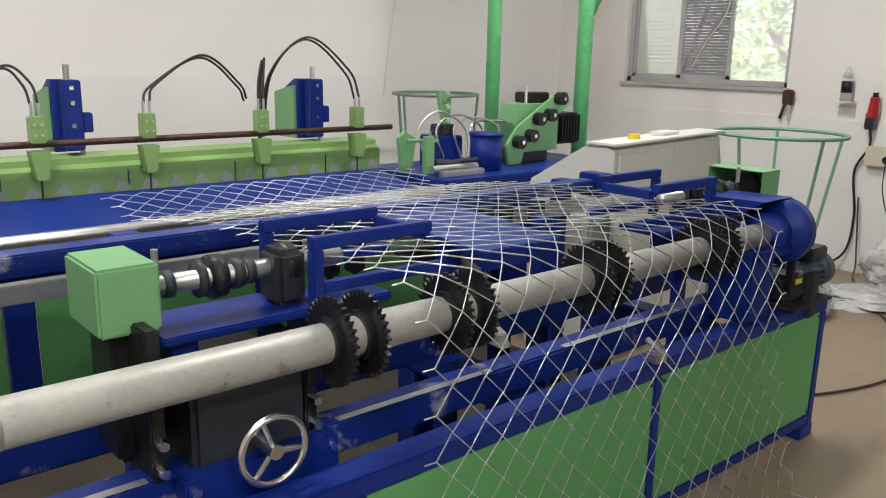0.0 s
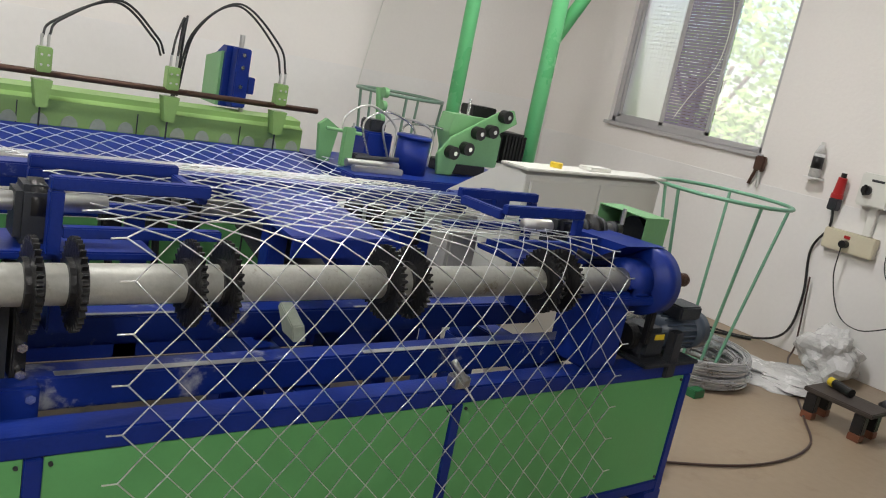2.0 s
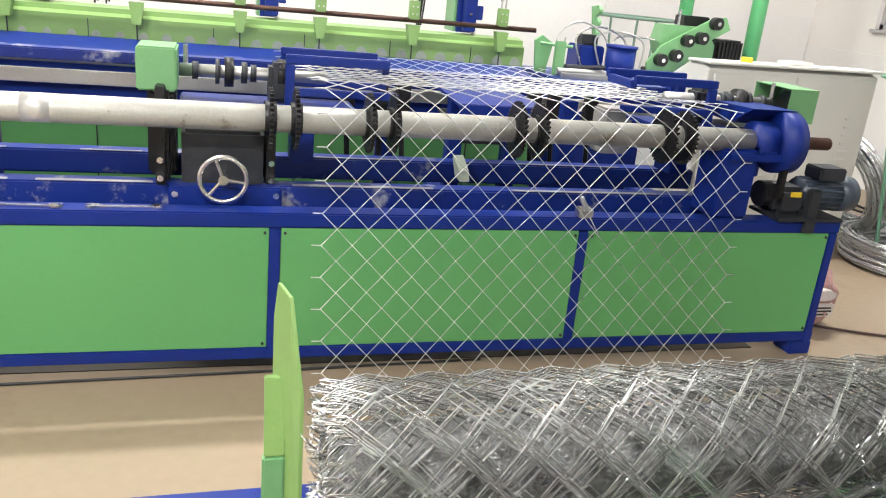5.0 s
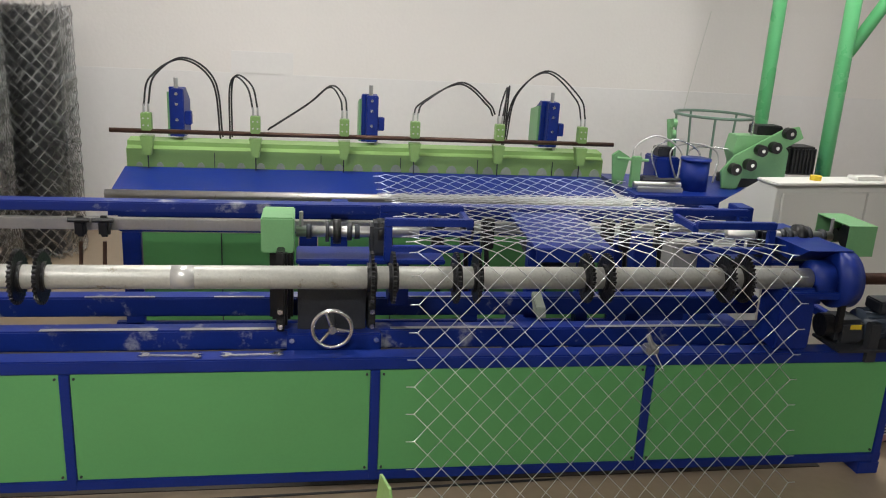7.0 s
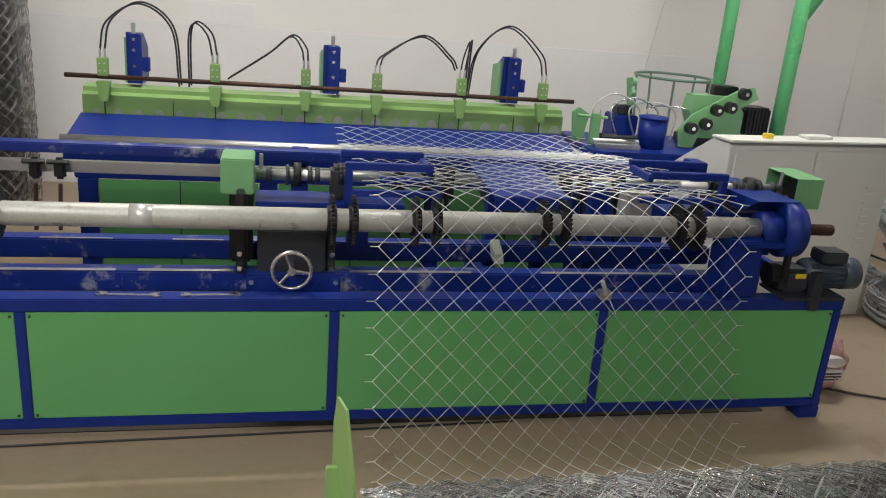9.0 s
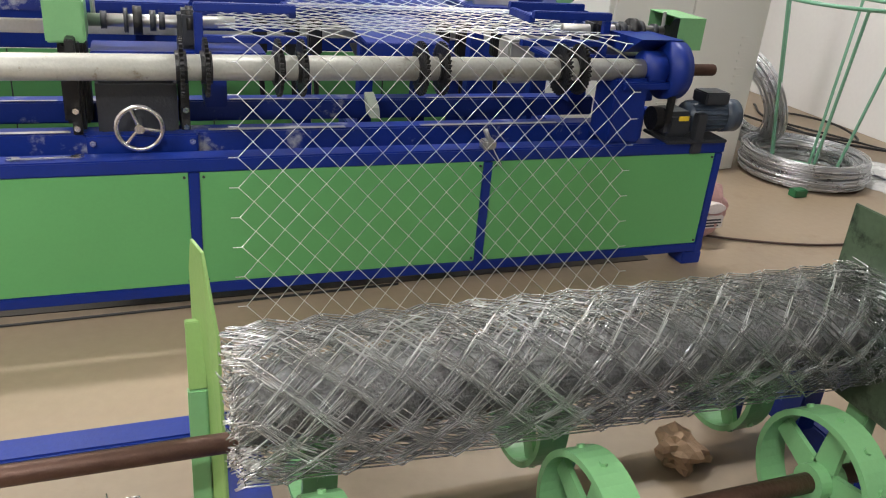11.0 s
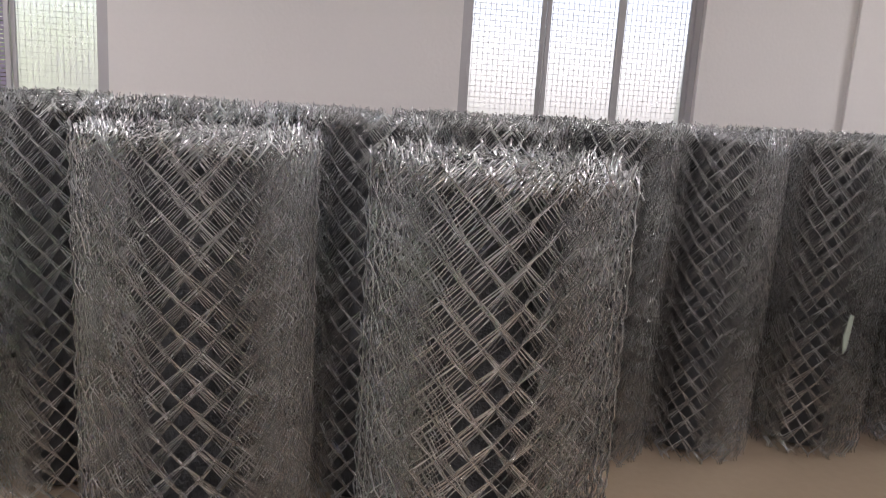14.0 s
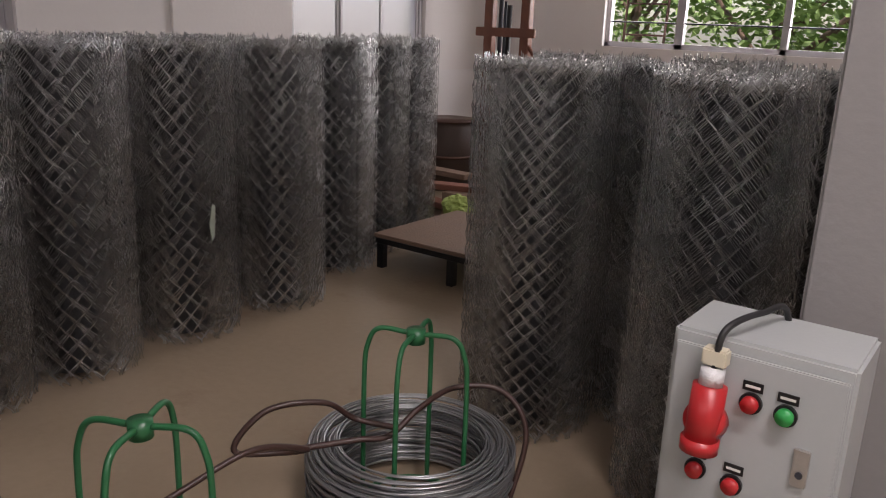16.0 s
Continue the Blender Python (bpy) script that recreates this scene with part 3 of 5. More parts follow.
part("chain_trough", box(1.5, 2.09, 1.772, 1.835, 0.45, 0.505, 0.006), BLACK, machine, "oily black trough behind the rail")
part("tension_plate", prism([(1.95, 0.625), (2.02, 0.63), (2.07, 0.69), (2.06, 0.705), (1.97, 0.665)], "x", 2.12, 2.16, bev=0.003), GREYP, machine, "grey steel tension bracket")
# right bearing pedestal
part("pedestal", box(3.05, 3.20, 1.70, 1.86, 0.576, 0.84, 0.008), BLUE, machine)
part("pedestal_plate", box(3.07, 3.36, 1.68, 1.84, 0.80, 0.83, 0.005), BLUE, machine)
# shaft
PY, PZ = 1.755, 0.866
shaft = part("shaft_pipe", rod((-2.2, PY, PZ), (3.185, PY, PZ), 0.043, 32), PIPE, machine, "galvanised pipe shaft with grey patches", True)
part("collar", rod((0.70, PY, PZ), (0.78, PY, PZ), 0.0436, 32), mat("pale_band", (0.62, 0.62, 0.6), 0.35, metal=0.5), shaft, "pale worn band", True)
part("shaft_tip", rod((3.36, PY, PZ), (3.54, PY, PZ), 0.022, 20), RUST, shaft, "threaded brown shaft end")
for i in range(12):
    part("thread", rod((3.42 + i * 0.01, PY, PZ), (3.425 + i * 0.01, PY, PZ), 0.0245, 16), RUST, shaft)
def gear(x, r, teeth, w=0.012):
    prof = []
    for i in range(teeth * 4):
        t = 2 * math.pi * (i + 0.5) / (teeth * 4)
        rr = r if i % 4 in (0, 1) else r - 0.012
        prof.append((PY + rr * math.cos(t), PZ + rr * math.sin(t)))
    return prism(prof, "x", x - w / 2, x + w / 2)
for x in (0.225, 1.452, 1.77, 2.285, 2.857):
    for d in (-0.04, 0.04):
        s = part("sprocket", gear(x + d, 0.098, 34), BLACK, shaft, "black toothed sprocket")
        part("hub", rod((x + d - 0.018, PY, PZ), (x + d + 0.018, PY, PZ), 0.055, 20), BLACK, s)
# bearing and drive wheel
part("bearing_housing", rod((3.190, PY, PZ), (3.265, PY, PZ), 0.075, 28), BLUE, machine, "", True)
part("bearing_base", box(3.190, 3.265, PY - 0.07, PY + 0.09, 0.831, 0.86, 0.004), BLUE, machine)
for dy in (-0.05, 0.05):
    part("bolt", rod((3.265, PY + dy, PZ), (3.280, PY + dy, PZ), 0.009, 6), CHROME, machine)
guard = part("pulley_guard", rod((3.285, PY, PZ), (3.355, PY, PZ), 0.118, 36), BLUE, machine, "round blue chain guard", True)
part("guard_arm", prism([(PY - 0.02, PZ + 0.122), (PY + 0.5, 0.97), (PY + 0.5, 0.93), (PY + 0.1, PZ + 0.05)], "x", 3.155, 3.355), BLUE, guard)
part("drive_chain", box(3.300, 3.327, PY - 0.075, PY - 0.05, 0.66, 0.85, 0.004), BLACK, machine, "greasy drive chain")
# motor
motor = thing("electric_motor", "dark blue-grey geared motor bolted on the machine end", "motor")
part("foot_plate", box(3.315, 3.615, 1.66, 1.85, 0.576, 0.59, 0.003), DARK, motor)
part("gear_case", box(3.325, 3.455, 1.70, 1.84, 0.59, 0.70, 0.02), DARK, motor)
part("output_wheel", rod((3.285, 1.77, 0.66), (3.325, 1.77, 0.66), 0.05, 24), BLACK, motor)
part("stator", rod((3.455, 1.77, 0.665), (3.635, 1.77, 0.665), 0.062, 28), MOTORB, motor, "", True)
for i in range(18):
    t = 2 * math.pi * i / 18
    part("fin", rod((3.465, 1.77 + 0.064 * math.cos(t), 0.665 + 0.064 * math.sin(t)), (3.625, 1.77 + 0.064 * math.cos(t), 0.665 + 0.064 * math.sin(t)), 0.0045, 4), MOTORB, motor)
part("fan_cover", rod((3.636, 1.77, 0.665), (3.705, 1.77, 0.665), 0.07, 28), MOTORB, motor, "ribbed blue fan cover", True)
part("terminal_box", box(3.495, 3.615, 1.70, 1.80, 0.73, 0.78, 0.006), DARK, motor)
part("name_plate", box(3.375, 3.425, 1.697, 1.699, 0.665, 0.685, 0), YELLOW, motor, "small yellow plate")
part("bracket", box(3.445, 3.495, 1.665, 1.70, 0.53, 0.70, 0.004), DARK, motor)
# clamp on the rail
clamp = thing("wire_clamp", "small oily steel clamp on the blue rail", "clamp")
part("jaw", box(2.49, 2.545, 1.67, 1.72, 0.575, 0.61, 0.006), STEEL, clamp)
part("screw", rod((2.517, 1.66, 0.60), (2.517, 1.73, 0.635), 0.01, 10), STEEL, clamp)
part("lever", rod((2.53, 1.68, 0.585), (2.55, 1.62, 0.53), 0.003, 8), CHROME, clamp, "loose wire end")
# two spanners on the rail
def spanner(x, ang):
    s = thing("spanner", "double-ended steel spanner lying on the blue rail", "spanner", "spanners on the rail", at=pose(x, 1.715, 0.5765, 0, 0, ang))
    part("handle", box(-0.08, 0.08, -0.007, 0.007, 0, 0.006, 0.002), CHROME, s)
    for e in (-1, 1):
        part("head", prism([(e * 0.075, -0.012), (e * 0.10, -0.018), (e * 0.115, -0.010), (e * 0.098, -0.004), (e * 0.098, 0.006), (e * 0.115, 0.012), (e * 0.10, 0.018), (e * 0.075, 0.012)], "z", 0, 0.008), CHROME, s)
spanner(0.69, -3)
spanner(0.98, 2)

# ---- carriage with hand wheel ----
car = thing("gear_carriage", "dark gear carriage with a chromed hand wheel", "gearbox")
part("gear_case", box(1.14, 1.40, 1.845, 2.11, 0.606, 0.80, 0.012), DARK, car)
part("saddle", box(1.10, 1.46, 1.80, 1.858, 0.50, 0.625, 0.006), BLUE, car)
part("side_plate", box(1.06, 1.09, 1.86, 2.05, 0.607, 0.93, 0.004), BLACK, car)
part("side_plate", box(1.41, 1.44, 1.86, 2.05, 0.607, 0.83, 0.004), BLACK, car)
for x in (1.075, 1.425):
    for z in (0.64, 0.70):
        part("bolt", rod((x, 1.83, z), (x, 1.86, z), 0.011, 6), CHROME, car)
for x in (1.12, 1.44):
    part("bolt", rod((x, 1.79, 0.60), (x, 1.80, 0.60), 0.011, 6), CHROME, car)
HW = (1.27, 1.755, 0.662)
wheel = wire_part("hand_wheel", [ring(HW, 0.073, 40, "y")], 0.0085, CHROME, car, "chromed three-spoke hand wheel", 10, True)
for k in range(3):
    t = radians(90 + 120 * k + 20)
    part("spoke", rod(HW, (HW[0] + 0.07 * math.cos(t), HW[1], HW[2] + 0.07 * math.sin(t)), 0.0065, 10), CHROME, wheel)
part("hub", rod((HW[0], HW[1] - 0.015, HW[2]), (HW[0], 1.846, HW[2]), 0.016, 16), CHROME, wheel)
part("chain_loop", box(1.07, 1.10, 1.90, 1.97, 0.45, 0.92, 0.01), BLACK, car, "greasy roller chain")

# ---- upper twisting heads ----
def head(x0, d, big, back=0.0):
    h = thing("twisting_head", "blue mesh-edge twisting head with a green cover box", "machine head", "twisting heads")
    def X(a):
        return x0 + d * a
    def bx(a, b, *r):
        return box(min(X(a), X(b)), max(X(a), X(b)), *r)
    if d > 0:
        part("cover", bx(0, big, 1.93, 2.12, 0.905, 1.045, 0.006), MINT, h, "light green sheet-metal cover box")
    else:  # folded sheet cover, open towards the spindle
        for nm, a0, a1, y0, y1, z0, z1 in (("cover_side", 0, big, 1.93, 1.933, 0.905, 1.035), ("cover_side", 0, big, 2.157, 2.16, 0.905, 1.035),
                                           ("cover_end", 0, 0.003, 1.9335, 2.1565, 0.905, 1.035), ("cover_top", 0, big, 1.928, 2.162, 1.0355, 1.039)):
            part(nm, box(min(X(a0), X(a1)), max(X(a0), X(a1)), y0, y1, z0, z1, 0), MINT, h, "light green folded cover sheet")
        part("gear", rod((X(0.03), 2.04, 0.965), (X(0.06), 2.04, 0.965), 0.055, 24), BLACK, h, "greasy black gear")
        part("gear", rod((X(0.035), 2.12, 0.95), (X(0.055), 2.12, 0.95), 0.03, 18), BLACK, h, "greasy black gear")
    if d > 0:
        part("chain_case", bx(0.03, 0.12, 1.96, 2.10, 0.62, 0.904, 0.01), BLACK, h)
    part("base_plate", bx(0.13, 0.72, 1.95, 2.14, 0.855, 0.875, 0.004), BLUE, h)
    part("support", bx(0.16, 0.22, 1.98, 2.10, 0.67, 0.854, 0.004), BLUE, h)
    part("support", bx(0.50, 0.58, 1.98, 2.10, 0.67, 0.854, 0.004), BLUE, h)
    part("spindle", rod((X(big + 0.005), 2.04, 0.965), (X(0.62), 2.04, 0.965), 0.022, 20), STEEL, h, "", True)
    for a, r, w in ((0.17, 0.03, 0.02), (0.245, 0.042, 0.014), (0.275, 0.05, 0.03), (0.33, 0.036, 0.02), (0.36, 0.03, 0.02), (0.45, 0.055, 0.03)):
        part("collar", rod((X(a), 2.04, 0.965), (X(a + w), 2.04, 0.965), r, 24), DARK if r < 0.045 else BLACK, h, "", True)
    part("bearing_block", bx(0.42, 0.50, 1.99, 2.09, 0.876, 1.01, 0.015), DARK, h)
    part("bolt", rod((X(0.15), 2.02, 0.99), (X(0.15), 2.02, 1.05), 0.008, 8), STEEL, h)
    # open blue bracket
    for y in (1.93, 2.16):
        part("bracket_bar", bx(0.47, 0.82, y - 0.014, y + 0.014, 1.02, 1.05, 0.003), BLUE, h)
        part("bracket_leg", bx(0.47, 0.50, y - 0.014, y + 0.014, 0.876, 1.019, 0.003), BLUE, h)
        part("bracket_lower", bx(0.5, 0.86, y - 0.014, y + 0.014, 0.915, 0.94, 0.003), BLUE, h)
    part("bracket_tie", bx(0.80, 0.825, 1.945, 2.145, 1.0, 1.03, 0.003), BLUE, h)
    h.location.y = back
    h.location.z = -0.4 * back
    return h
head(1.0, 1, 0.125)
head(3.565, -1, 0.13, -0.03)

# ---- overhead guide beams between both machines ----
guide = thing("guide_rail_frame", "long blue guide beam with a galvanised flat bar", "machine frame")
part("blue_beam", box(-2.2, 3.30, 2.58, 2.66, 0.90, 0.945, 0.005), WORN, guide)
part("flat_bar", box(-2.2, 3.26, 2.60, 2.64, 0.81, 0.862, 0.003), STEEL, guide, "galvanised flat bar")
for x in (-1.6, 1.32, 3.2):
    part("leg", box(x - 0.04, x + 0.04, 2.661, 2.72, 0.0, 0.944, 0.004), BLUE, guide)
part("end_block", box(3.301, 3.38, 2.56, 2.68, 0.87, 0.97, 0.004), BLUE, guide)
for x in (0.18, 0.28):
    part("slide_block", box(x - 0.024, x + 0.024, 2.54, 2.577, 0.79, 0.885, 0.012), BLACK, guide)
    part("clip", rod((x - 0.045, 2.535, 0.87), (x + 0.045, 2.535, 0.87), 0.011, 8), BLACK, guide)
    part("hanger", rod((x, 2.55, 0.77), (x - 0.01, 2.54, 0.56), 0.009, 8), RUST, guide)
    part("nut", rod((x - 0.01, 2.52, 0.62), (x - 0.01, 2.56, 0.62), 0.014, 6), STEEL, guide)
for x in (1.78, 1.92, 2.02, 2.62, 2.72, 2.9):
    part("slide_block", box(x - 0.03, x + 0.03, 2.53, 2.577, 0.75, 0.90, 0.006), BLACK, guide)
    part("hanger", rod((x, 2.55, 0.75), (x + 0.015, 2.54, 0.50), 0.012, 8), BLACK, guide)
# blue chute plate under the mesh
chute = thing("chute_table", "sloping blue sheet-metal table under the mesh", "table")
part("top", prism([(2.56, 0.928), (2.05, 0.90), (2.05, 0.888), (2.56, 0.916)], "x", 2.12, 2.46), BLUE, chute)
part("front_lip", box(2.12, 2.46, 2.04, 2.049, 0.84, 0.899, 0.002), BLUE, chute)
for x in (2.17, 2.41):
    part("leg", box(x - 0.03, x + 0.03, 2.22, 2.28, 0.0, 0.895, 0.004), BLUE, chute)
part("chute", prism([(2.56, 0.80), (2.25, 0.72), (2.25, 0.71), (2.56, 0.79)], "x", 2.18, 2.40), DARK, chute)
part("white_cover", box(2.80, 2.93, 2.2, 2.32, 0.70, 0.89, 0.01), mat("grey_cover", (0.3, 0.3, 0.28), 0.5), chute, "grey rounded cover")
part("blue_strut", box(2.66, 2.72, 2.3, 2.36, 0.0, 0.90, 0.004), BLUE, chute)

# ---- rear machine: weaving bench ----
loom = thing("weaving_machine", "long blue and light green mesh weaving machine", "machine")
LX0, LX1 = 0.115, 3.0
part("base_frame", box(LX0 + 0.04, LX1, 3.34, 3.9, 0.60, 0.70, 0.006), BLUE, loom)
for x in (0.22, 1.17, 2.12, 3.03):
    part("post", box(x - 0.05, x + 0.05, 3.338, 3.40, 0.0, 0.599, 0.004), BLUE, loom)
for a, b in ((0.275, 1.115), (1.225, 2.065), (2.175, 2.975)):
    part("panel", box(a, b, 3.35, 3.36, 0.08, 0.595, 0.002), GREEN, loom)
    part("panel_seam", box((a + b) / 2 - 0.003, (a + b) / 2 + 0.003, 3.345, 3.349, 0.08, 0.595, 0), DARK, loom)
part("bottom_rail", box(LX0, LX1, 3.338, 3.38, 0.0, 0.075, 0.004), BLUE, loom)
part("apron", prism([(3.30, 0.80), (3.76, 0.88), (3.76, 0.70), (3.30, 0.70)], "x", LX0, LX1), BLUE, loom, "sloping blue steel apron")
part("roller", rod((LX0, 3.27, 0.826), (LX1 + 0.02, 3.27, 0.826), 0.024, 20), STEEL, loom, "long bare steel roller", True)
bar = part("guide_bar", prism([(3.765, 0.86), (3.765, 0.985), (3.80, 1.0), (3.80, 1.025), (3.90, 1.035), (3.90, 0.70), (3.765, 0.70)], "x", LX0 + 0.01, LX1 + 0.01), LIME, loom, "light green sheet-metal guide bar")
n = 25
for i in range(n):
    x = LX0 + 0.08 + i * (LX1 - LX0 - 0.12) / (n - 1)
    r = 0.018 + 0.016 * min(1, i / 14)
    pts = [(x + r * math.cos(t), 0.883 + 1.35 * r * math.sin(t)) for t in [math.pi * k / 8 for k in range(9)]]
    part("wear_mark", prism(pts, "y", 3.7600, 3.7649), GREYP, bar, "scuffed grey guide tongue")
for x in (0.62, 1.24, 1.72, 2.2, 2.68):
    part("seam", box(x - 0.002, x + 0.002, 3.7610, 3.7649, 0.862, 0.97, 0), DARK, bar)
part("rod", rod((0.05, 3.72, 1.095), (3.05, 3.72, 1.095), 0.0135, 14), RUST, loom, "rusty brown clamp rod", True)
CL = [0.254, 0.86, 1.374, 1.796, 2.315, 2.839]
for x in CL:
    c = part("clamp", box(x - 0.028, x + 0.028, 3.695, 3.75, 1.10, 1.20, 0.004), LIME, loom, "light green lubricator clamp")
    part("foot", prism([(x - 0.036, 1.07), (x + 0.036, 1.07), (x + 0.02, 0.96), (x - 0.02, 0.96)], "y", 3.69, 3.755), LIME, c)
    part("strap", box(x - 0.065, x + 0.065, 3.70, 3.74, 1.097, 1.105, 0.001), RUST, c)
    part("spout", rod((x, 3.72, 0.96), (x, 3.72, 0.88), 0.004, 6), DARK, c)
    for dx in (-0.013, 0.013):
        for z in (1.13, 1.17):
            part("screw", rod((x + dx, 3.69, z), (x + dx, 3.697, z), 0.005, 8), STEEL, c)
        part("nipple", rod((x + dx, 3.72, 1.20), (x + dx, 3.72, 1.25), 0.006, 8), STEEL, c)
for x in (0.41, 1.546, 2.682):
    b = part("cylinder_block", box(x - 0.035, x + 0.035, 3.83, 3.90, 1.05, 1.33, 0.005), BLUE, loom, "blue bolted cylinder block")
    part("ear", box(x + 0.036, x + 0.075, 3.84, 3.89, 1.12, 1.20, 0.004), BLUE, b)
    part("side_plate", prism([(3.91, 1.04), (4.12, 1.04), (4.12, 1.24), (3.95, 1.33), (3.91, 1.33)], "x", x - 0.06, x + 0.03), BLUE, b)
    part("green_plate", prism([(3.93, 1.04), (4.12, 1.04), (4.12, 1.26), (3.93, 1.30)], "x", x - 0.075, x - 0.061), MINT, b)
    part("pin", rod((x - 0.01, 3.86, 1.33), (x - 0.01, 3.86, 1.39), 0.012, 10), STEEL, b)
    for z in (1.15, 1.24, 1.30):
        part("bolt", rod((x - 0.005, 3.82, z), (x - 0.005, 3.83, z), 0.010, 6), CHROME, b)
    part("plunger", rod((x + 0.03, 3.86, 0.99), (x + 0.03, 3.86, 1.05), 0.012, 10), STEEL, b)
HY = 3.72
def hose(pts):
    wire_part("hose", [arc([(x, y, z) for x, y, z in pts])], 0.0055, RUBBER, loom, "thin black oil hose", 6)
HOSES = [
    ((0.254, 1.24), (0.29, 1.40), (0.455, 1.505), (0.62, 1.38), (0.655, 1.05)),
    ((0.86, 1.24), (0.83, 1.36), (0.755, 1.42), (0.715, 1.34), (0.71, 1.05)),
    ((1.374, 1.24), (1.36, 1.32), (1.29, 1.38), (1.16, 1.27), (0.93, 1.11)),
    ((1.796, 1.24), (1.84, 1.31), (2.07, 1.43), (2.25, 1.31), (2.30, 1.24)),
    ((2.315, 1.24), (2.335, 1.33), (2.365, 1.42), (2.37, 1.33), (2.37, 1.06)),
    ((2.839, 1.24), (2.80, 1.37), (2.60, 1.52), (2.42, 1.36), (2.38, 1.06)),
]
for path in HOSES:
    for e in (-0.013, 0.013):
        hose([(x + e * (1 if k < 2 else 0.5), HY + 0.03 * k, z + 0.4 * e) for k, (x, z) in enumerate(path)])
# feed end
feed = thing("wire_feed_unit", "blue wire feeding unit at the end of the weaving machine", "machine")
part("table", box(3.05, 4.40, 3.28, 3.95, 0.82, 0.87, 0.005), BLUE, feed)
part("skirt", box(3.06, 4.39, 3.29, 3.33, 0.0, 0.819, 0.005), BLUE, feed)
part("bracket", prism([(3.03, 0.871), (3.09, 0.871), (3.12, 1.04), (3.05, 1.08), (3.01, 1.05)], "y", 3.60, 3.625), MINT, feed, "light green bracket plate")
part("bracket_arm", box(3.10, 3.16, 3.50, 3.53, 0.871, 1.06, 0.004), MINT, feed)
part("bracket_bar", rod((3.02, 3.55, 1.04), (3.22, 3.55, 1.03), 0.009, 10), MINT, feed)
part("handle", rod((3.17, 3.55, 0.98), (3.17, 3.55, 1.08), 0.006, 8), STEEL, feed)
part("gear_box", box(3.30, 3.46, 3.62, 3.80, 0.871, 1.04, 0.008), BLUE, feed)
part("gear_top", box(3.32, 3.42, 3.64, 3.74, 1.041, 1.10, 0.008), DARK, feed)
part("drum", rod((3.495, 3.48, 0.871), (3.495, 3.48, 1.05), 0.085, 28), BLUE, feed, "blue steel drum", True)
part("drum_lid", rod((3.495, 3.48, 1.051), (3.495, 3.48, 1.065), 0.092, 28), BLUE, feed, "", True)
part("shaft", rod((3.1, 3.45, 0.90), (3.4, 3.45, 0.90), 0.02, 14), STEEL, feed)
part("blade_guide", box(3.10, 3.38, 3.36, 3.40, 0.871, 0.90, 0.004), STEEL, feed)
part("link_arm", rod((3.18, 3.5, 0.92), (3.38, 3.42, 0.94), 0.012, 8), DARK, feed)
part("slide", box(3.2, 3.3, 3.48, 3.60, 0.871, 0.93, 0.005), DARK, feed)
part("lever", rod((3.48, 3.75, 0.87), (3.44, 3.8, 1.26), 0.02, 8), MINT, feed)
for z in (1.1, 1.17, 1.24):
    part("guide_pulley", rod((3.44, 3.76, z), (3.465, 3.76, z), 0.028, 16), MINT, feed)
for k in range(4):
    x = 3.2 + 0.12 * k
    wire_part("tube_loop", [arc([(x, 3.6, 0.9), (x - 0.05, 3.62, 1.08), (x + 0.1, 3.64, 1.17 - 0.02 * k), (x + 0.25, 3.6, 1.08), (x + 0.22, 3.55, 0.9)])], 0.006, CHROME if k % 2 else STEEL, feed, "", 6)
# straightener
strt = thing("wire_straightener", "green five-roller wire straightener with a black motor", "machine")
def sp(y, pts, w, m, nm):
    return part(nm, prism(pts, "y", y, y + w, bev=0.003), m, strt)
part("stand", box(3.810, 4.090, 3.58, 3.80, 0.871, 0.93, 0.004), BLACK, strt)
rail = sp(3.52, [(3.710, 0.872), (3.810, 0.872), (3.850, 0.99), (4.210, 1.20), (4.170, 1.27), (4.070, 1.25), (3.770, 1.08), (3.690, 0.98)], 0.02, MINT, "roller_plate")
for x, z in ((3.765, 1.00), (3.860, 1.03), (3.920, 1.12), (4.010, 1.14), (4.090, 1.23)):
    r = part("roller", rod((x, 3.47, z), (x, 3.519, z), 0.036, 20), BLACK, rail, "black straightening roller")
    part("axle", rod((x, 3.46, z), (x, 3.471, z), 0.012, 10), CHROME, r)
sp(3.56, [(3.840, 0.931), (4.150, 0.931), (4.150, 1.10), (4.070, 1.2), (3.790, 1.2), (3.770, 1.1)], 0.12, MINT, "body")
part("motor", box(4.160, 4.350, 3.56, 3.72, 0.96, 1.14, 0.015), BLACK, strt)
for i in range(7):
    part("fin", box(4.175 + i * 0.025, 4.183 + i * 0.025, 3.548, 3.559, 0.97, 1.13, 0.001), BLACK, strt)
part("terminal_box", box(3.940, 4.110, 3.60, 3.72, 1.201, 1.26, 0.006), BLACK, strt)
part("adjust_screw", rod((3.890, 3.58, 1.2), (3.890, 3.58, 1.29), 0.008, 8), CHROME, strt)
crate = thing("wooden_crate", "small brown plywood board behind the straightener", "board")
part("board", box(4.140, 4.410, 3.990, 4.020, 0.0, 1.17, 0.003), WOOD, crate)

# ---- control cabinet, posts, coil stands ----
cab = thing("control_cabinet", "off-white sheet-steel control cabinet with two doors", "cabinet")
part("body", prism([(2.87, 0.0), (2.87, 1.04), (2.93, 1.06), (3.02, 1.06), (3.34, 0.86), (3.34, 0.0)], "x", 3.65, 4.82, bev=0.004), CABINET, cab)
part("top_lid", box(3.63, 4.84, 2.85, 3.02, 1.061, 1.075, 0.004), CABINET, cab)
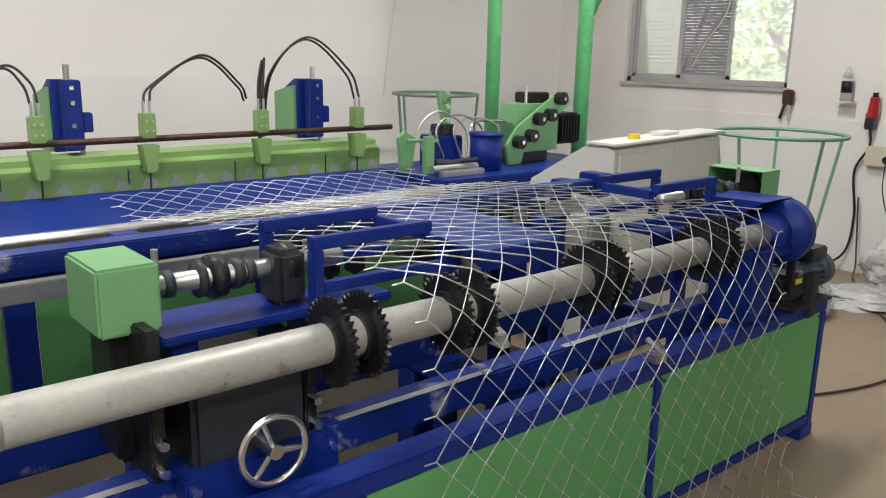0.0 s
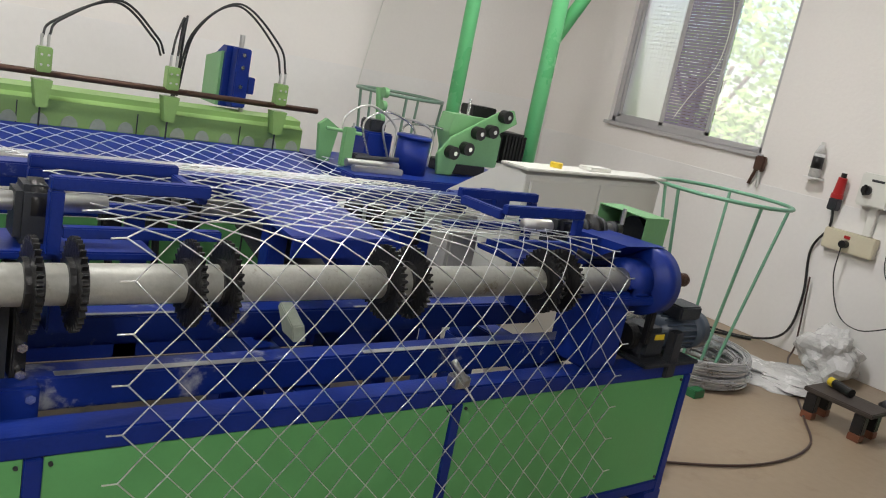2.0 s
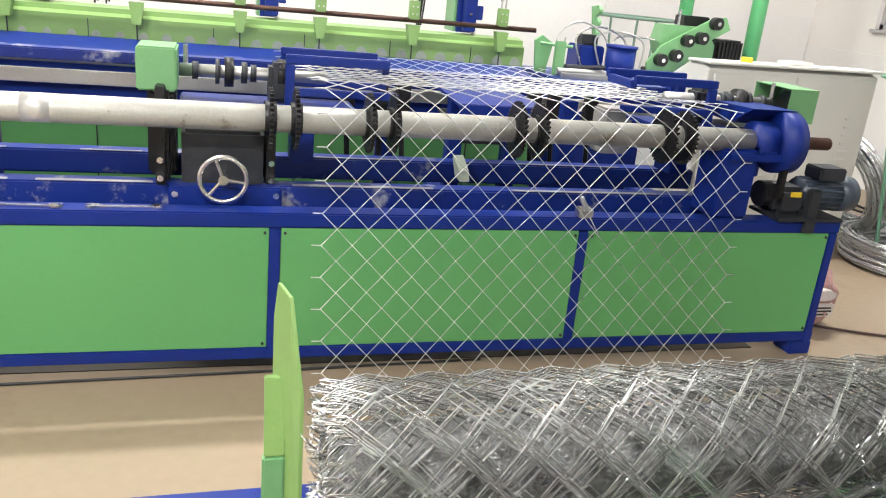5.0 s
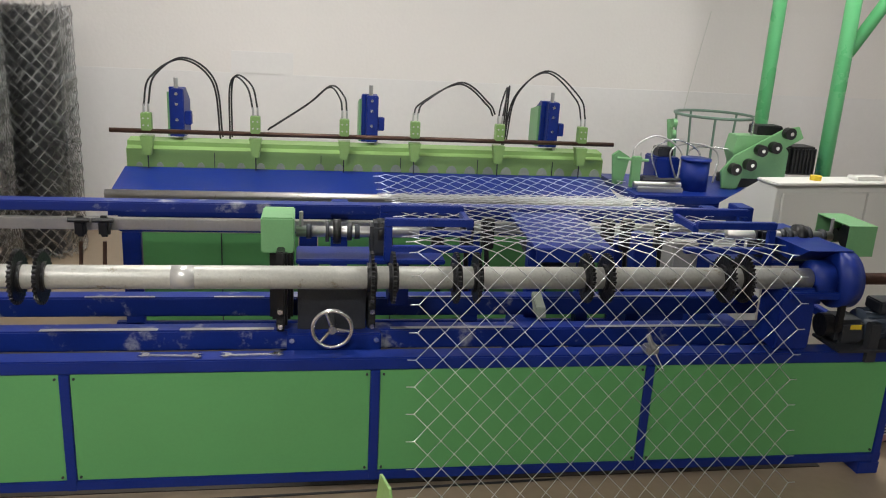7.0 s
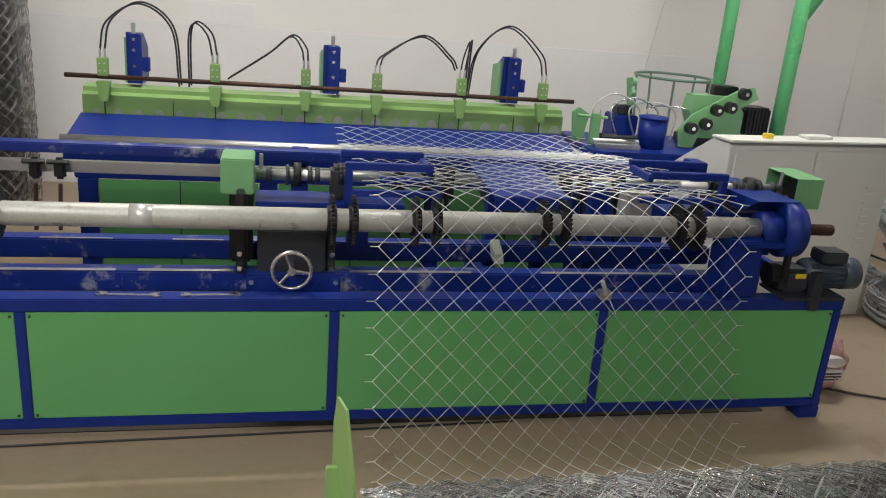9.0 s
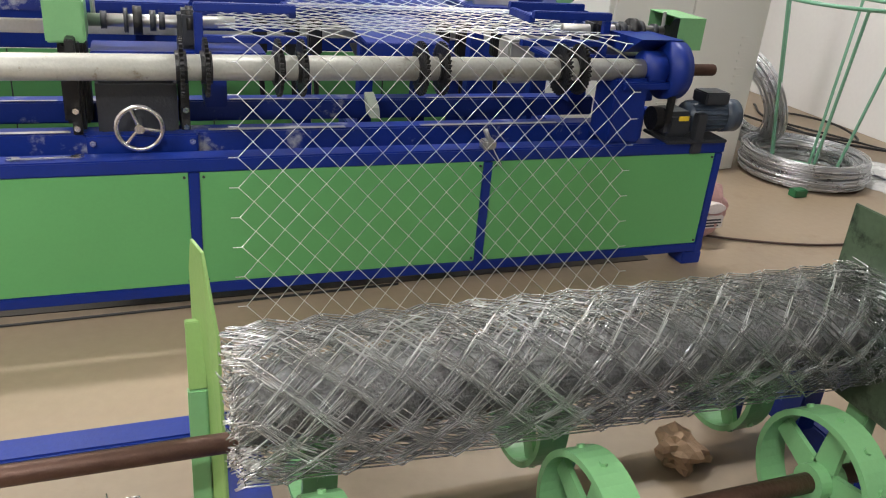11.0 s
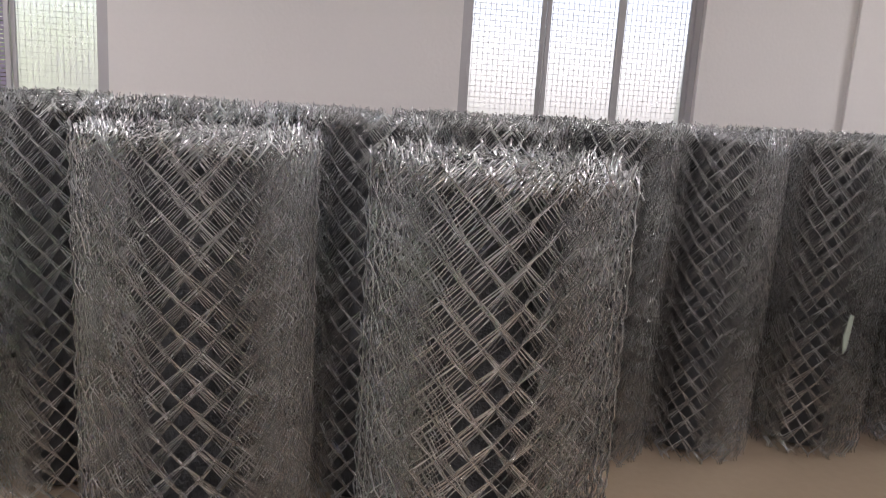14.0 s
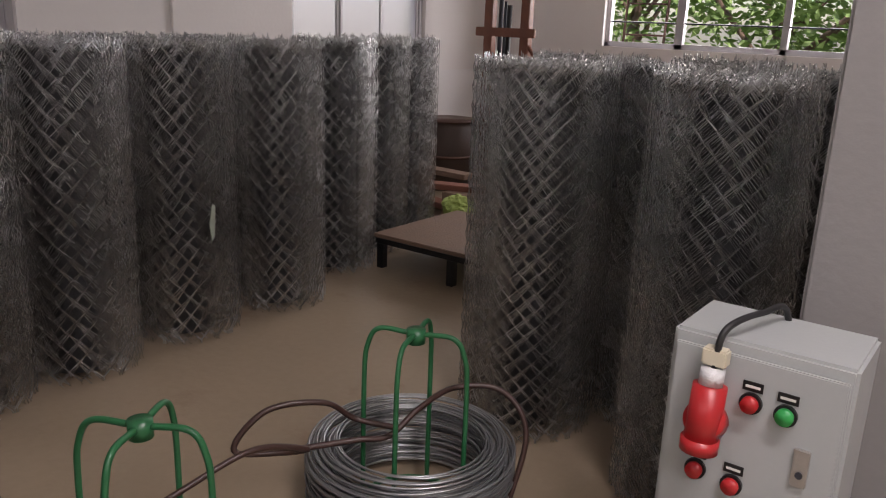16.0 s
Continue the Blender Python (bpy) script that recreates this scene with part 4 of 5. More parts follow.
for a, b in ((3.68, 4.22), (4.225, 4.79)):
    d = part("door", box(a, b, 2.855, 2.869, 0.08, 1.02, 0.004), CABINET, cab)
    for i in range(9):
        part("louvre", box((a + b) / 2 + 0.12, (a + b) / 2 + 0.19, 2.846, 2.856, 0.45 + i * 0.045, 0.462 + i * 0.045, 0.004), CABINET, d)
part("beacon", rod((3.93, 2.93, 1.076), (3.93, 2.93, 1.10), 0.03, 18), YELLOW, cab, "small yellow cap")
part("junction_box", box(4.18, 4.36, 2.90, 2.98, 1.076, 1.095, 0.004), CABINET, cab)
cab.matrix_basis = pose(3.56, 2.68, 0, 0, 0, 7.6) @ pose(-3.63, -2.85, 0)


def post(x, y, brace):
    p = thing("steel_post", "green painted round steel post", "post", "green posts")
    part("tube", rod((x, y, 0.0), (x, y, 3.69), 0.048, 24), POLE, p, "", True)
    part("base_plate", box(x - 0.1, x + 0.1, y - 0.1, y + 0.1, 0.0, 0.012, 0.002), POLE, p)
    if brace:
        part("brace", rod((x + 0.02, y, 1.72), (x + 0.66, y, 2.75), 0.04, 20), POLE, p, "", True)
post(4.42, 4.40, False)
post(4.49, 3.68, True)


def basket(x, y, r_top, r_bot, h, m, label):
    b = thing("coil_basket", label, "wire stand", "coil baskets")
    wire_part("top_ring", [ring((x, y, h), r_top, 40)], 0.011, m, b, "", 8, True)
    for k in range(5):
        t = 2 * math.pi * k / 5 + 0.5
        part("leg", rod((x + r_bot * math.cos(t), y + r_bot * math.sin(t), 0.02), (x + r_top * math.cos(t), y + r_top * math.sin(t), h), 0.0095, 10), m, b)
    wire_part("bottom_ring", [ring((x, y, 0.02), r_bot, 30)], 0.011, m, b, "", 8, True)
    return b
basket(4.27, 4.82, 0.30, 0.2, 1.19, mat("grey_green_steel", (0.16, 0.26, 0.2), 0.4, vary=0.2), "grey-green steel basket for wire behind the machine")
basket(5.13, 2.71, 0.37, 0.20, 1.05, mat("pale_green_steel", (0.16, 0.36, 0.24), 0.4, vary=0.2), "green steel basket stand inside a wire coil")


def coil(x, y, r_in, r_out, h, seed, label, z0=0.01, m=COILW, turns=60):
    rng = random.Random(seed)
    paths = []
    for k in range(turns):
        r = rng.uniform(r_in, r_out)
        z = z0 + rng.uniform(0, h)
        cx, cy = x + rng.uniform(-0.012, 0.012), y + rng.uniform(-0.012, 0.012)
        tz, tw = rng.uniform(-0.012, 0.012), rng.uniform(0, 6.28)
        paths.append([(cx + r * math.cos(t), cy + r * math.sin(t), max(z0, z + tz * math.cos(t + tw))) for t in [2 * math.pi * i / 40 for i in range(40)]])
    ob = thing("wire_coil", label, "wire coil", "wire coils")
    tagged(wire_part("winding", paths, 0.004, m, ob, "", 5, True), kind="stuff")
    return ob
coil(5.14, 2.70, 0.28, 0.39, 0.15, 3, "bright galvanised wire coil lying on the floor", turns=110)
leaning = coil(0, 0, 0.24, 0.34, 0.10, 5, "bright wire coil leaning on the control cabinet", z0=-0.05, turns=80)
leaning.matrix_basis = pose(5.02, 3.2, 0.36, 0, 68, 0)
wedge = thing("steel_offcut", "short green square tube on the floor by the coil", "offcut")
part("tube", box(4.77, 4.86, 2.33, 2.39, 0.0, 0.045, 0.004), DKGREEN, wedge)

# ---- roll winder ----
winder = thing("roll_winder", "blue floor frame with green spoked wheels on two shafts", "winder")
SZ = 0.40
YN, YR = -0.05, 0.37
part("rear_beam", box(-1.6, 3.1, 0.60, 0.68, 0.21, 0.26, 0.005), BLUE, winder)
part("front_beam", box(1.3, 3.1, -0.11, -0.02, 0.10, 0.18, 0.005), BLUE, winder)
part("cross_beam", box(3.0, 3.1, -0.0195, 0.5995, 0.10, 0.18, 0.005), BLUE, winder)
part("cross_beam", box(1.40, 1.50, -0.0195, 0.5995, 0.10, 0.18, 0.005), BLUE, winder)
part("inner_rail", box(1.5, 2.89, 0.02, 0.06, 0.11, 0.15, 0.004), DARK, winder)
for x in (-1.5, 1.41, 2.95):
    part("foot", box(x - 0.05, x + 0.05, -0.105, -0.03, 0.0, 0.099, 0.004), BLUE, winder)
    part("foot", box(x - 0.05, x + 0.05, 0.6, 0.68, 0.0, 0.209, 0.004), BLUE, winder)
for y, x0, x1 in ((YN, 1.42, 3.09), (YR, -1.6, 3.0)):
    z = SZ
    part("shaft", rod((x0, y, z), (x1, y, z), 0.022, 18), RUST, winder, "brown steel shaft", True)
def pillow(x, y, z, zb):
    part("bearing_post", box(x - 0.035, x + 0.035, y - 0.045, y + 0.028, zb, z - 0.055, 0.005), BLUE, winder)
    part("bearing_foot", box(x - 0.035, x + 0.035, y - 0.085, y + 0.085, z - 0.0545, z - 0.03, 0.006), GREASY, winder)
    part("bearing", rod((x - 0.025, y, z), (x + 0.025, y, z), 0.045, 24), GREASY, winder, "greasy dark green pillow-block bearing", True)
    for dy in (-0.068, 0.068):
        part("bolt", rod((x, y + dy, z - 0.03), (x, y + dy, z - 0.01), 0.009, 6), STEEL, winder)
pillow(3.05, YN, SZ, 0.18)
pillow(1.46, YN, SZ, 0.18)
pillow(2.95, YR, SZ, 0.18)


def drive_wheel(x, y, z, r, w, spokes=5):
    n = 40
    bm = bmesh.new()
    prof = [(r, -w / 2), (r, w / 2), (r - 0.014, w / 2), (r - 0.014, -w / 2)]
    rows = []
    for i in range(n):
        t = 2 * math.pi * i / n
        rows.append([bm.verts.new((x + b, y + a * math.cos(t), z + a * math.sin(t))) for a, b in prof])
    for i in range(n):
        p, q = rows[i], rows[(i + 1) % n]
        for k in range(4):
            bm.faces.new((p[k], p[(k + 1) % 4], q[(k + 1) % 4], q[k]))
    bmesh.ops.recalc_face_normals(bm, faces=bm.faces)
    wh = part("wheel", bm, MINT, winder, "green wheel with bolted rubber-faced rim")
    part("hub", rod((x - w / 2, y, z), (x + w / 2, y, z), 0.04, 20), MINT, wh)
    for k in range(spokes):
        t = 2 * math.pi * k / spokes + 0.4
        c, s = math.cos(t), math.sin(t)
        a, b = 0.028, 0.022
        part("spoke", prism([(y + 0.03 * c - a * s, z + 0.03 * s + a * c), (y + (r - 0.01) * c - b * s, z + (r - 0.01) * s + b * c),
                             (y + (r - 0.01) * c + b * s, z + (r - 0.01) * s - b * c), (y + 0.03 * c + a * s, z + 0.03 * s - a * c)], "x", x - 0.006, x + 0.006), MINT, wh)
    for k in range(12):
        t = 2 * math.pi * k / 12
        part("bolt", rod((x, y + (r - 0.002) * math.cos(t), z + (r - 0.002) * math.sin(t)), (x, y + (r + 0.006) * math.cos(t), z + (r + 0.006) * math.sin(t)), 0.008, 6), MINT, wh)
for x in (1.52, 2.02, 2.58):
    drive_wheel(x, YN, SZ, 0.155, 0.07)
for x in (1.56, 2.08, 2.65):
    drive_wheel(x, YR, SZ, 0.155, 0.07)
# end plates
left = thing("end_plate", "light green sheet-steel end plate beside the wound roll", "guard plate", "end plates")
sheet = prism([(0.575, 0.10), (0.575, 0.71), (0.555, 0.785), (0.505, 0.775), (0.46, 0.60), (0.44, 0.10)], "x", 0.0, 0.007, bev=0.001)
for v in sheet.verts:  # the sheet stands askew and its upper part leans
    v.co.x += 1.352 + 0.34 * (0.575 - v.co.y) - 0.03 * max(0.0, v.co.z - 0.6)
part("plate", sheet, LIME, left)
part("stiffener", box(1.330, 1.372, 0.505, 0.530, 0.0, 0.445, 0.004), MINT, left, "darker green channel, paint scraped")
part("stiffener_cap", prism([(0.508, 0.446), (0.530, 0.446), (0.560, 0.595), (0.535, 0.600)], "x", 1.333, 1.372, bev=0.002), LIME, left, "pale green bent tab")
right = thing("end_plate", "greasy dark green steel end plate beside the wound roll", "guard plate", "end plates")
part("plate", box(2.80, 2.808, -0.08, 0.26, 0.45, 0.90, 0.002), PLATE, right)
part("edge_strip", box(2.798, 2.826, -0.09, -0.081, 0.44, 0.90, 0.003), GREYP, right)
part("stem", box(2.809, 2.85, 0.06, 0.12, 0.18, 0.6, 0.004), MINT, right)
paper = thing("crumpled_paper", "crumpled brown paper on the floor under the winder", "paper")
bm = bmesh.new()
bmesh.ops.create_icosphere(bm, subdivisions=3, radius=0.065, matrix=pose(2.67, 0.47, 0.045))
for v in bm.verts:
    d = noise.noise(v.co * 19) * 0.06 + noise.noise(v.co * 43) * 0.03
    v.co += v.normal * d
    v.co.z = max(0.002, 0.055 + (v.co.z - 0.055) * 0.8)
part("paper", bm, CARD, paper)

# ---- along the east wall ----
sw = thing("isolator_switch", "grey wall-mounted rotary isolator switch box", "switch")
part("body", box(XR - 0.12, XR - 0.017, 2.36, 2.56, 1.10, 1.31, 0.01), CABINET, sw)
part("knob", rod((XR - 0.15, 2.50, 1.20), (XR - 0.12, 2.50, 1.20), 0.03, 20), BLACK, sw, "black rotary knob")
part("handle", box(XR - 0.165, XR - 0.15, 2.49, 2.51, 1.165, 1.235, 0.004), BLACK, sw)
part("plate", box(XR - 0.122, XR - 0.1205, 2.41, 2.49, 1.26, 1.275, 0), DARK, sw)
part("conduit", box(XR - 0.06, XR - 0.02, 2.43, 2.48, 0.915, 1.099, 0.003), CABINET, sw)
sb = thing("socket_board", "cream wall board with a plug and a red switch", "socket")
part("board", box(XR - 0.08, XR - 0.017, 2.37, 2.71, 0.775, 0.91, 0.006), CREAM, sb)
part("rocker", box(XR - 0.088, XR - 0.0805, 2.53, 2.57, 0.865, 0.885, 0.002), RED, sb, "red rocker switch")
part("plug", rod((XR - 0.13, 2.55, 0.83), (XR - 0.08, 2.55, 0.83), 0.025, 16), BLACK, sb, "black three-pin plug")
rp = thing("industrial_plug", "red five-pin industrial plug hanging on the wall", "plug")
part("plug_body", rod((XR - 0.05, 2.71, 1.12), (XR - 0.06, 2.70, 1.24), 0.035, 18, None, 0.028), RED, rp)
part("collar", rod((XR - 0.05, 2.71, 1.10), (XR - 0.05, 2.71, 1.13), 0.04, 18), RED, rp)
part("cap", rod((XR - 0.06, 2.70, 1.24), (XR - 0.06, 2.70, 1.27), 0.018, 12), BLACK, rp)
part("wall_socket", box(XR - 0.09, XR - 0.017, 2.68, 2.74, 1.02, 1.10, 0.006), DARK, rp)
def cable(label, pts, r=0.006, m=RUBBER):
    ob = new("cable", wire_mesh("cable", [arc(pts)], r, m, 6))
    return tagged(ob, label, "cable", "cables")
cable("black cable hanging from the wall plug to the floor", [(XR - 0.05, 2.71, 1.03), (XR - 0.05, 2.70, 0.9), (XR - 0.04, 2.78, 0.72), (XR - 0.04, 2.74, 0.4), (XR - 0.06, 2.78, 0.12), (XR - 0.15, 3.0, 0.012), (6.1, 3.4, 0.01), (5.9, 3.9, 0.01), (6.1, 4.3, 0.01)], 0.009)
cable("thin black cable looping along the wall to the fan", [(XR - 0.13, 2.55, 0.82), (XR - 0.1, 2.55, 0.6), (XR - 0.06, 2.47, 0.38), (XR - 0.1, 2.3, 0.33), (XR - 0.12, 2.1, 0.42), (6.25, 1.95, 0.5)], 0.004)
cable("black cable across the floor to the machine", [(XR - 0.06, 2.72, 0.55), (XR - 0.1, 2.66, 0.1), (6.1, 2.55, 0.01), (5.3, 2.0, 0.009), (4.9, 1.75, 0.009), (4.4, 1.72, 0.009), (3.9, 1.9, 0.009), (3.66, 2.1, 0.009)], 0.0065, HOSE)
cable("black cable coiled on the floor beside the wall", [(6.3, 2.95, 0.012), (5.95, 3.3, 0.012), (5.9, 3.8, 0.012), (6.2, 4.0, 0.012), (6.3, 3.6, 0.03), (6.1, 3.2, 0.03), (5.8, 3.5, 0.03), (5.7, 4.1, 0.012)], 0.009)
cable("black cable across the floor below the front machine", [(-1.5, 1.45, 0.006), (-0.4, 1.62, 0.006), (0.4, 1.66, 0.006), (1.4, 1.69, 0.006), (2.2, 1.72, 0.006)], 0.005)
cable("thin cord hanging from a wall fan", [(XR - 0.05, 2.45, 2.25), (XR - 0.08, 2.44, 2.0), (XR - 0.06, 2.46, 1.72)], 0.004, DARK)
cable("thin white cord hanging before the window", [(XR - 0.03, 3.95, 2.5), (XR - 0.04, 3.86, 2.2), (XR - 0.04, 3.88, 1.85), (XR - 0.03, 4.05, 1.6), (XR - 0.03, 4.16, 1.4)], 0.004, CABINET)
cable("thin white cord running down the plastered wall", [(4.497, 5.57, 1.975), (4.412, 5.565, 1.468), (4.369, 5.57, 1.146)], 0.004, CABINET)
fb = thing("fuse_box", "flat white fuse box with a dark lower lip", "fuse box")
part("body", box(XR - 0.09, XR - 0.017, 1.93, 2.2, 1.13, 1.36, 0.006), CABINET, fb)
part("lip", box(XR - 0.10, XR - 0.017, 1.93, 2.22, 1.11, 1.129, 0.003), DARK, fb, "dark lower lip")
wf = thing("wall_fan", "dark wall bracket fan motor high on the wall", "fan")
part("motor", rod((XR - 0.16, 2.43, 2.29), (XR - 0.02, 2.43, 2.29), 0.06, 20), DARK, wf, "", True)
part("bracket", box(XR - 0.03, XR - 0.001, 2.2, 2.5, 2.26, 2.31, 0.004), CABINET, wf)
bt = thing("plastic_bottle", "clear plastic bottle with a black label", "bottle")
part("body", rod((XR - 0.06, 2.90, 1.20), (XR - 0.06, 2.90, 1.36), 0.036, 20), PLASTIC, bt, "", True)
part("shoulder", rod((XR - 0.06, 2.90, 1.361), (XR - 0.06, 2.90, 1.42), 0.036, 20, None, 0.014), PLASTIC, bt, "", True)
part("cap", rod((XR - 0.06, 2.90, 1.421), (XR - 0.06, 2.90, 1.44), 0.015, 14), CABINET, bt)
part("label", rod((XR - 0.06, 2.90, 1.26), (XR - 0.06, 2.90, 1.34), 0.037, 20), BLACK, bt, "black label", True)
part("shelf", box(XR - 0.10, XR - 0.017, 2.84, 2.96, 1.190, 1.199, 0.002), DADO, bt)
sk = thing("spanner_bundle", "rusty pliers hanging under the window sill", "pliers")
part("head", box(XR - 0.06, XR - 0.018, 3.28, 3.36, 1.15, 1.26, 0.01), RUST, sk)
part("handle", rod((XR - 0.04, 3.31, 1.16), (XR - 0.04, 3.30, 1.04), 0.012, 8), STEEL, sk)
part("handle", rod((XR - 0.04, 3.34, 1.16), (XR - 0.04, 3.37, 1.05), 0.012, 8), RUST, sk)

fan = thing("pedestal_fan", "black pedestal fan with a round wire guard", "fan")
FC = (6.2, 2.08, 0.85)
part("base", rod((6.2, 1.9, 0.0), (6.2, 1.9, 0.03), 0.2, 32, None, 0.17), DARK, fan, "", True)
part("pole", rod((6.2, 1.9, 0.031), (6.22, 2.05, 0.85), 0.012, 12), DARK, fan)
part("motor", rod((6.17, 2.08, 0.85), (6.32, 2.08, 0.85), 0.055, 20), BLACK, fan, "", True)
g = [ring((6.13, 2.08, 0.85), r, 36, "x") for r in (0.225, 0.17, 0.11, 0.05)]
wire_part("guard", g, 0.003, DARK, fan, "round wire guard", 5, True)
wire_part("guard_spokes", [[(6.12, 2.08, 0.85), (6.11, 2.08 + 0.12 * math.cos(t), 0.85 + 0.12 * math.sin(t)), (6.15, 2.08 + 0.225 * math.cos(t), 0.85 + 0.225 * math.sin(t))] for t in [2 * math.pi * k / 36 for k in range(36)]], 0.0015, DARK, fan, "", 4)
for k in range(3):
    t = 2 * math.pi * k / 3
    c, s_ = math.cos(t), math.sin(t)
    part("blade", prism([(2.08 + 0.04 * c - 0.02 * s_, 0.85 + 0.04 * s_ + 0.02 * c), (2.08 + 0.2 * c - 0.09 * s_, 0.85 + 0.2 * s_ + 0.09 * c), (2.08 + 0.2 * c + 0.05 * s_, 0.85 + 0.2 * s_ - 0.05 * c), (2.08 + 0.04 * c + 0.02 * s_, 0.85 + 0.04 * s_ - 0.02 * c)], "x", 6.145, 6.15), GREYP, fan)
fan.location.y = -0.12

stool = thing("step_stool", "low black wooden stool with orange feet", "stool")
part("seat", box(5.40, 5.62, 1.68, 2.05, 0.145, 0.17, 0.005), mat("dark_board", (0.045, 0.035, 0.03), 0.6, vary=0.3, bump=0.1), stool)
for x in (5.43, 5.58):
    for y in (1.74, 2.0):
        l = part("leg", box(x - 0.025, x + 0.025, y - 0.03, y + 0.03, 0.04, 0.1445, 0.004), BLACK, stool)
        part("foot", box(x - 0.027, x + 0.027, y - 0.032, y + 0.032, 0.0, 0.0395, 0.004), ORANGE, l, "orange rubber foot")
drill = thing("hand_tool", "small yellow and black tool on the stool", "tool")
part("body", rod((5.53, 1.86, 0.195), (5.58, 1.98, 0.195), 0.024, 12), BLACK, drill)
part("band", rod((5.58, 1.98, 0.195), (5.59, 2.01, 0.195), 0.025, 12), YELLOW, drill)
for ob in (stool, drill):
    ob.location = (-0.12, -0.02, 0)


def lump(name, c, r, squash, m, amp, seed, label, category):
    t = thing(name, label, category)
    bm = bmesh.new()
    bmesh.ops.create_icosphere(bm, subdivisions=4, radius=r)
    for v in bm.verts:
        n = noise.noise(v.co * (1.1 / r) + Vector((seed, 0, 0))) + 0.6 * noise.noise(v.co * (2.9 / r) + Vector((0, seed, 0))) + 0.35 * abs(noise.noise(v.co * (6 / r)))
        v.co += v.co.normalized() * n * amp
        v.co = Vector((v.co.x, v.co.y, v.co.z * squash)) + Vector(c)
        v.co.z = max(0.002, v.co.z)
    part("film", bm, m, t)
    return t
lump("plastic_bag", (6.2, 2.36, 0.15), 0.17, 1.0, PLASTIC, 0.08, 3, "crumpled clear plastic bag by the wall", "bag")
lump("plastic_sheet", (5.72, 2.45, 0.02), 0.26, 0.18, PLASTIC, 0.13, 9, "crumpled clear plastic sheet on the floor", "plastic sheet")
lump("green_cloth", (5.78, 1.5, 0.015), 0.15, 0.15, mat("pale_green_cloth", (0.28, 0.5, 0.25), 0.8, vary=0.15, bump=0.2), 0.05, 5, "pale green cloth on the floor", "cloth")
sack = lump("printed_sack", (3.80, 2.0, 0.15), 0.135, 1.15, PINK, 0.035, 2, "faded red printed sack with white lettering bars by the machine end", "sack")
part("tied_top", rod((3.80, 2.0, 0.28), (3.82, 2.0, 0.38), 0.075, 14, None, 0.05), SACK, sack, "white tied top", True)
oval = [(3.805 + 0.06 * math.cos(t), 0.185 + 0.026 * math.sin(t)) for t in [2 * math.pi * k / 20 for k in range(20)]]
part("oval_label", prism(oval, "y", 1.846, 1.90, bev=0.002), SACK, sack, "white oval label")
block = part("text_block", box(3.735, 3.865, 1.848, 1.90, 0.085, 0.145, 0.003), SACK, sack, "white printed block")
for z, w in ((0.128, 0.05), (0.113, 0.055), (0.098, 0.04)):
    part("text_bar", box(3.80 - w, 3.80 + w, 1.8465, 1.8479, z - 0.004, z + 0.004, 0), DARK, block)

# ---- south end ----
tb = thing("low_platform", "low dark steel platform with a plywood top", "platform")
part("top", box(3.7, 4.68, -5.85, -4.93, 0.205, 0.23, 0.004), WOOD, tb, "worn plywood top")
part("frame", box(3.71, 4.67, -5.84, -4.94, 0.165, 0.2045, 0.004), BLACK, tb)
for x in (4.64, 4.08):
    for y in (-4.97, -5.8):
        part("leg", box(x - 0.025, x + 0.025, y - 0.025, y + 0.025, 0.0, 0.1645, 0.003), BLACK, tb)
for i, (x, y, z, a, l, m, nm) in enumerate(((5.5, -6.6, 0.05, 10, 0.9, WOOD, "old brown plank"), (5.3, -6.5, 0.10, -14, 1.0, REDWOOD, "reddish timber plank"), (5.1, -6.35, 0.30, 20, 0.8, REDWOOD, "reddish timber plank"), (5.55, -6.7, 0.33, -4, 0.8, WOOD, "old brown plank"))):
    t = thing("timber_plank", nm + " stacked on the floor by the wall", "plank", "planks", at=pose(x, y, z - 0.049, 0, 0, a))
    part("board", box(-l / 2, l / 2, -0.07, 0.07, 0, 0.045, 0.005), m, t)
for x, y in ((5.0, -6.3), (5.75, -6.75)):
    t = thing("timber_block", "short timber block under the planks", "block", "blocks")
    part("block", box(x - 0.1, x + 0.1, y - 0.08, y + 0.08, 0.0 if x > 5.5 else 0.0, 0.25, 0.006), WOOD, t)
lump("cloth_heap", (4.9, -6.2, 0.14), 0.13, 0.8, mat("lime_cloth", (0.35, 0.45, 0.12), 0.8, vary=0.2, bump=0.2), 0.05, 8, "yellow-green cloth heap by the planks", "cloth")
dr = thing("wooden_drum", "dark brown round drum by the wall", "drum")
part("body", rod((5.95, -7.45, 0.0), (5.95, -7.45, 0.64), 0.27, 32), mat("dark_drum", (0.05, 0.03, 0.022), 0.6, vary=0.3, bump=0.1), dr, "", True)
part("rim", rod((5.95, -7.45, 0.641), (5.95, -7.45, 0.66), 0.28, 32), RUST, dr, "", True)
part("hoop", rod((5.95, -7.45, 0.3), (5.95, -7.45, 0.33), 0.275, 32), RUST, dr, "", True)
stk = thing("hand_stacker", "rusty orange hand stacker with a lifting mast", "stacker")
for x in (5.25, 5.64):
    part("mast_post", box(x - 0.045, x + 0.045, -7.65, -7.57, 0.06, 1.80, 0.006), ORANGE, stk)
part("mast_top", box(5.20, 5.69, -7.652, -7.568, 1.801, 1.86, 0.006), ORANGE, stk)
part("carriage", box(5.12, 5.75, -7.566, -7.53, 1.44, 1.52, 0.006), ORANGE, stk)
part("cylinder", rod((5.445, -7.61, 0.2), (5.445, -7.61, 1.72), 0.03, 16), BLACK, stk, "black lifting cylinder", True)
part("chain", box(5.43, 5.46, -7.56, -7.55, 0.3, 1.75, 0.003), DARK, stk)
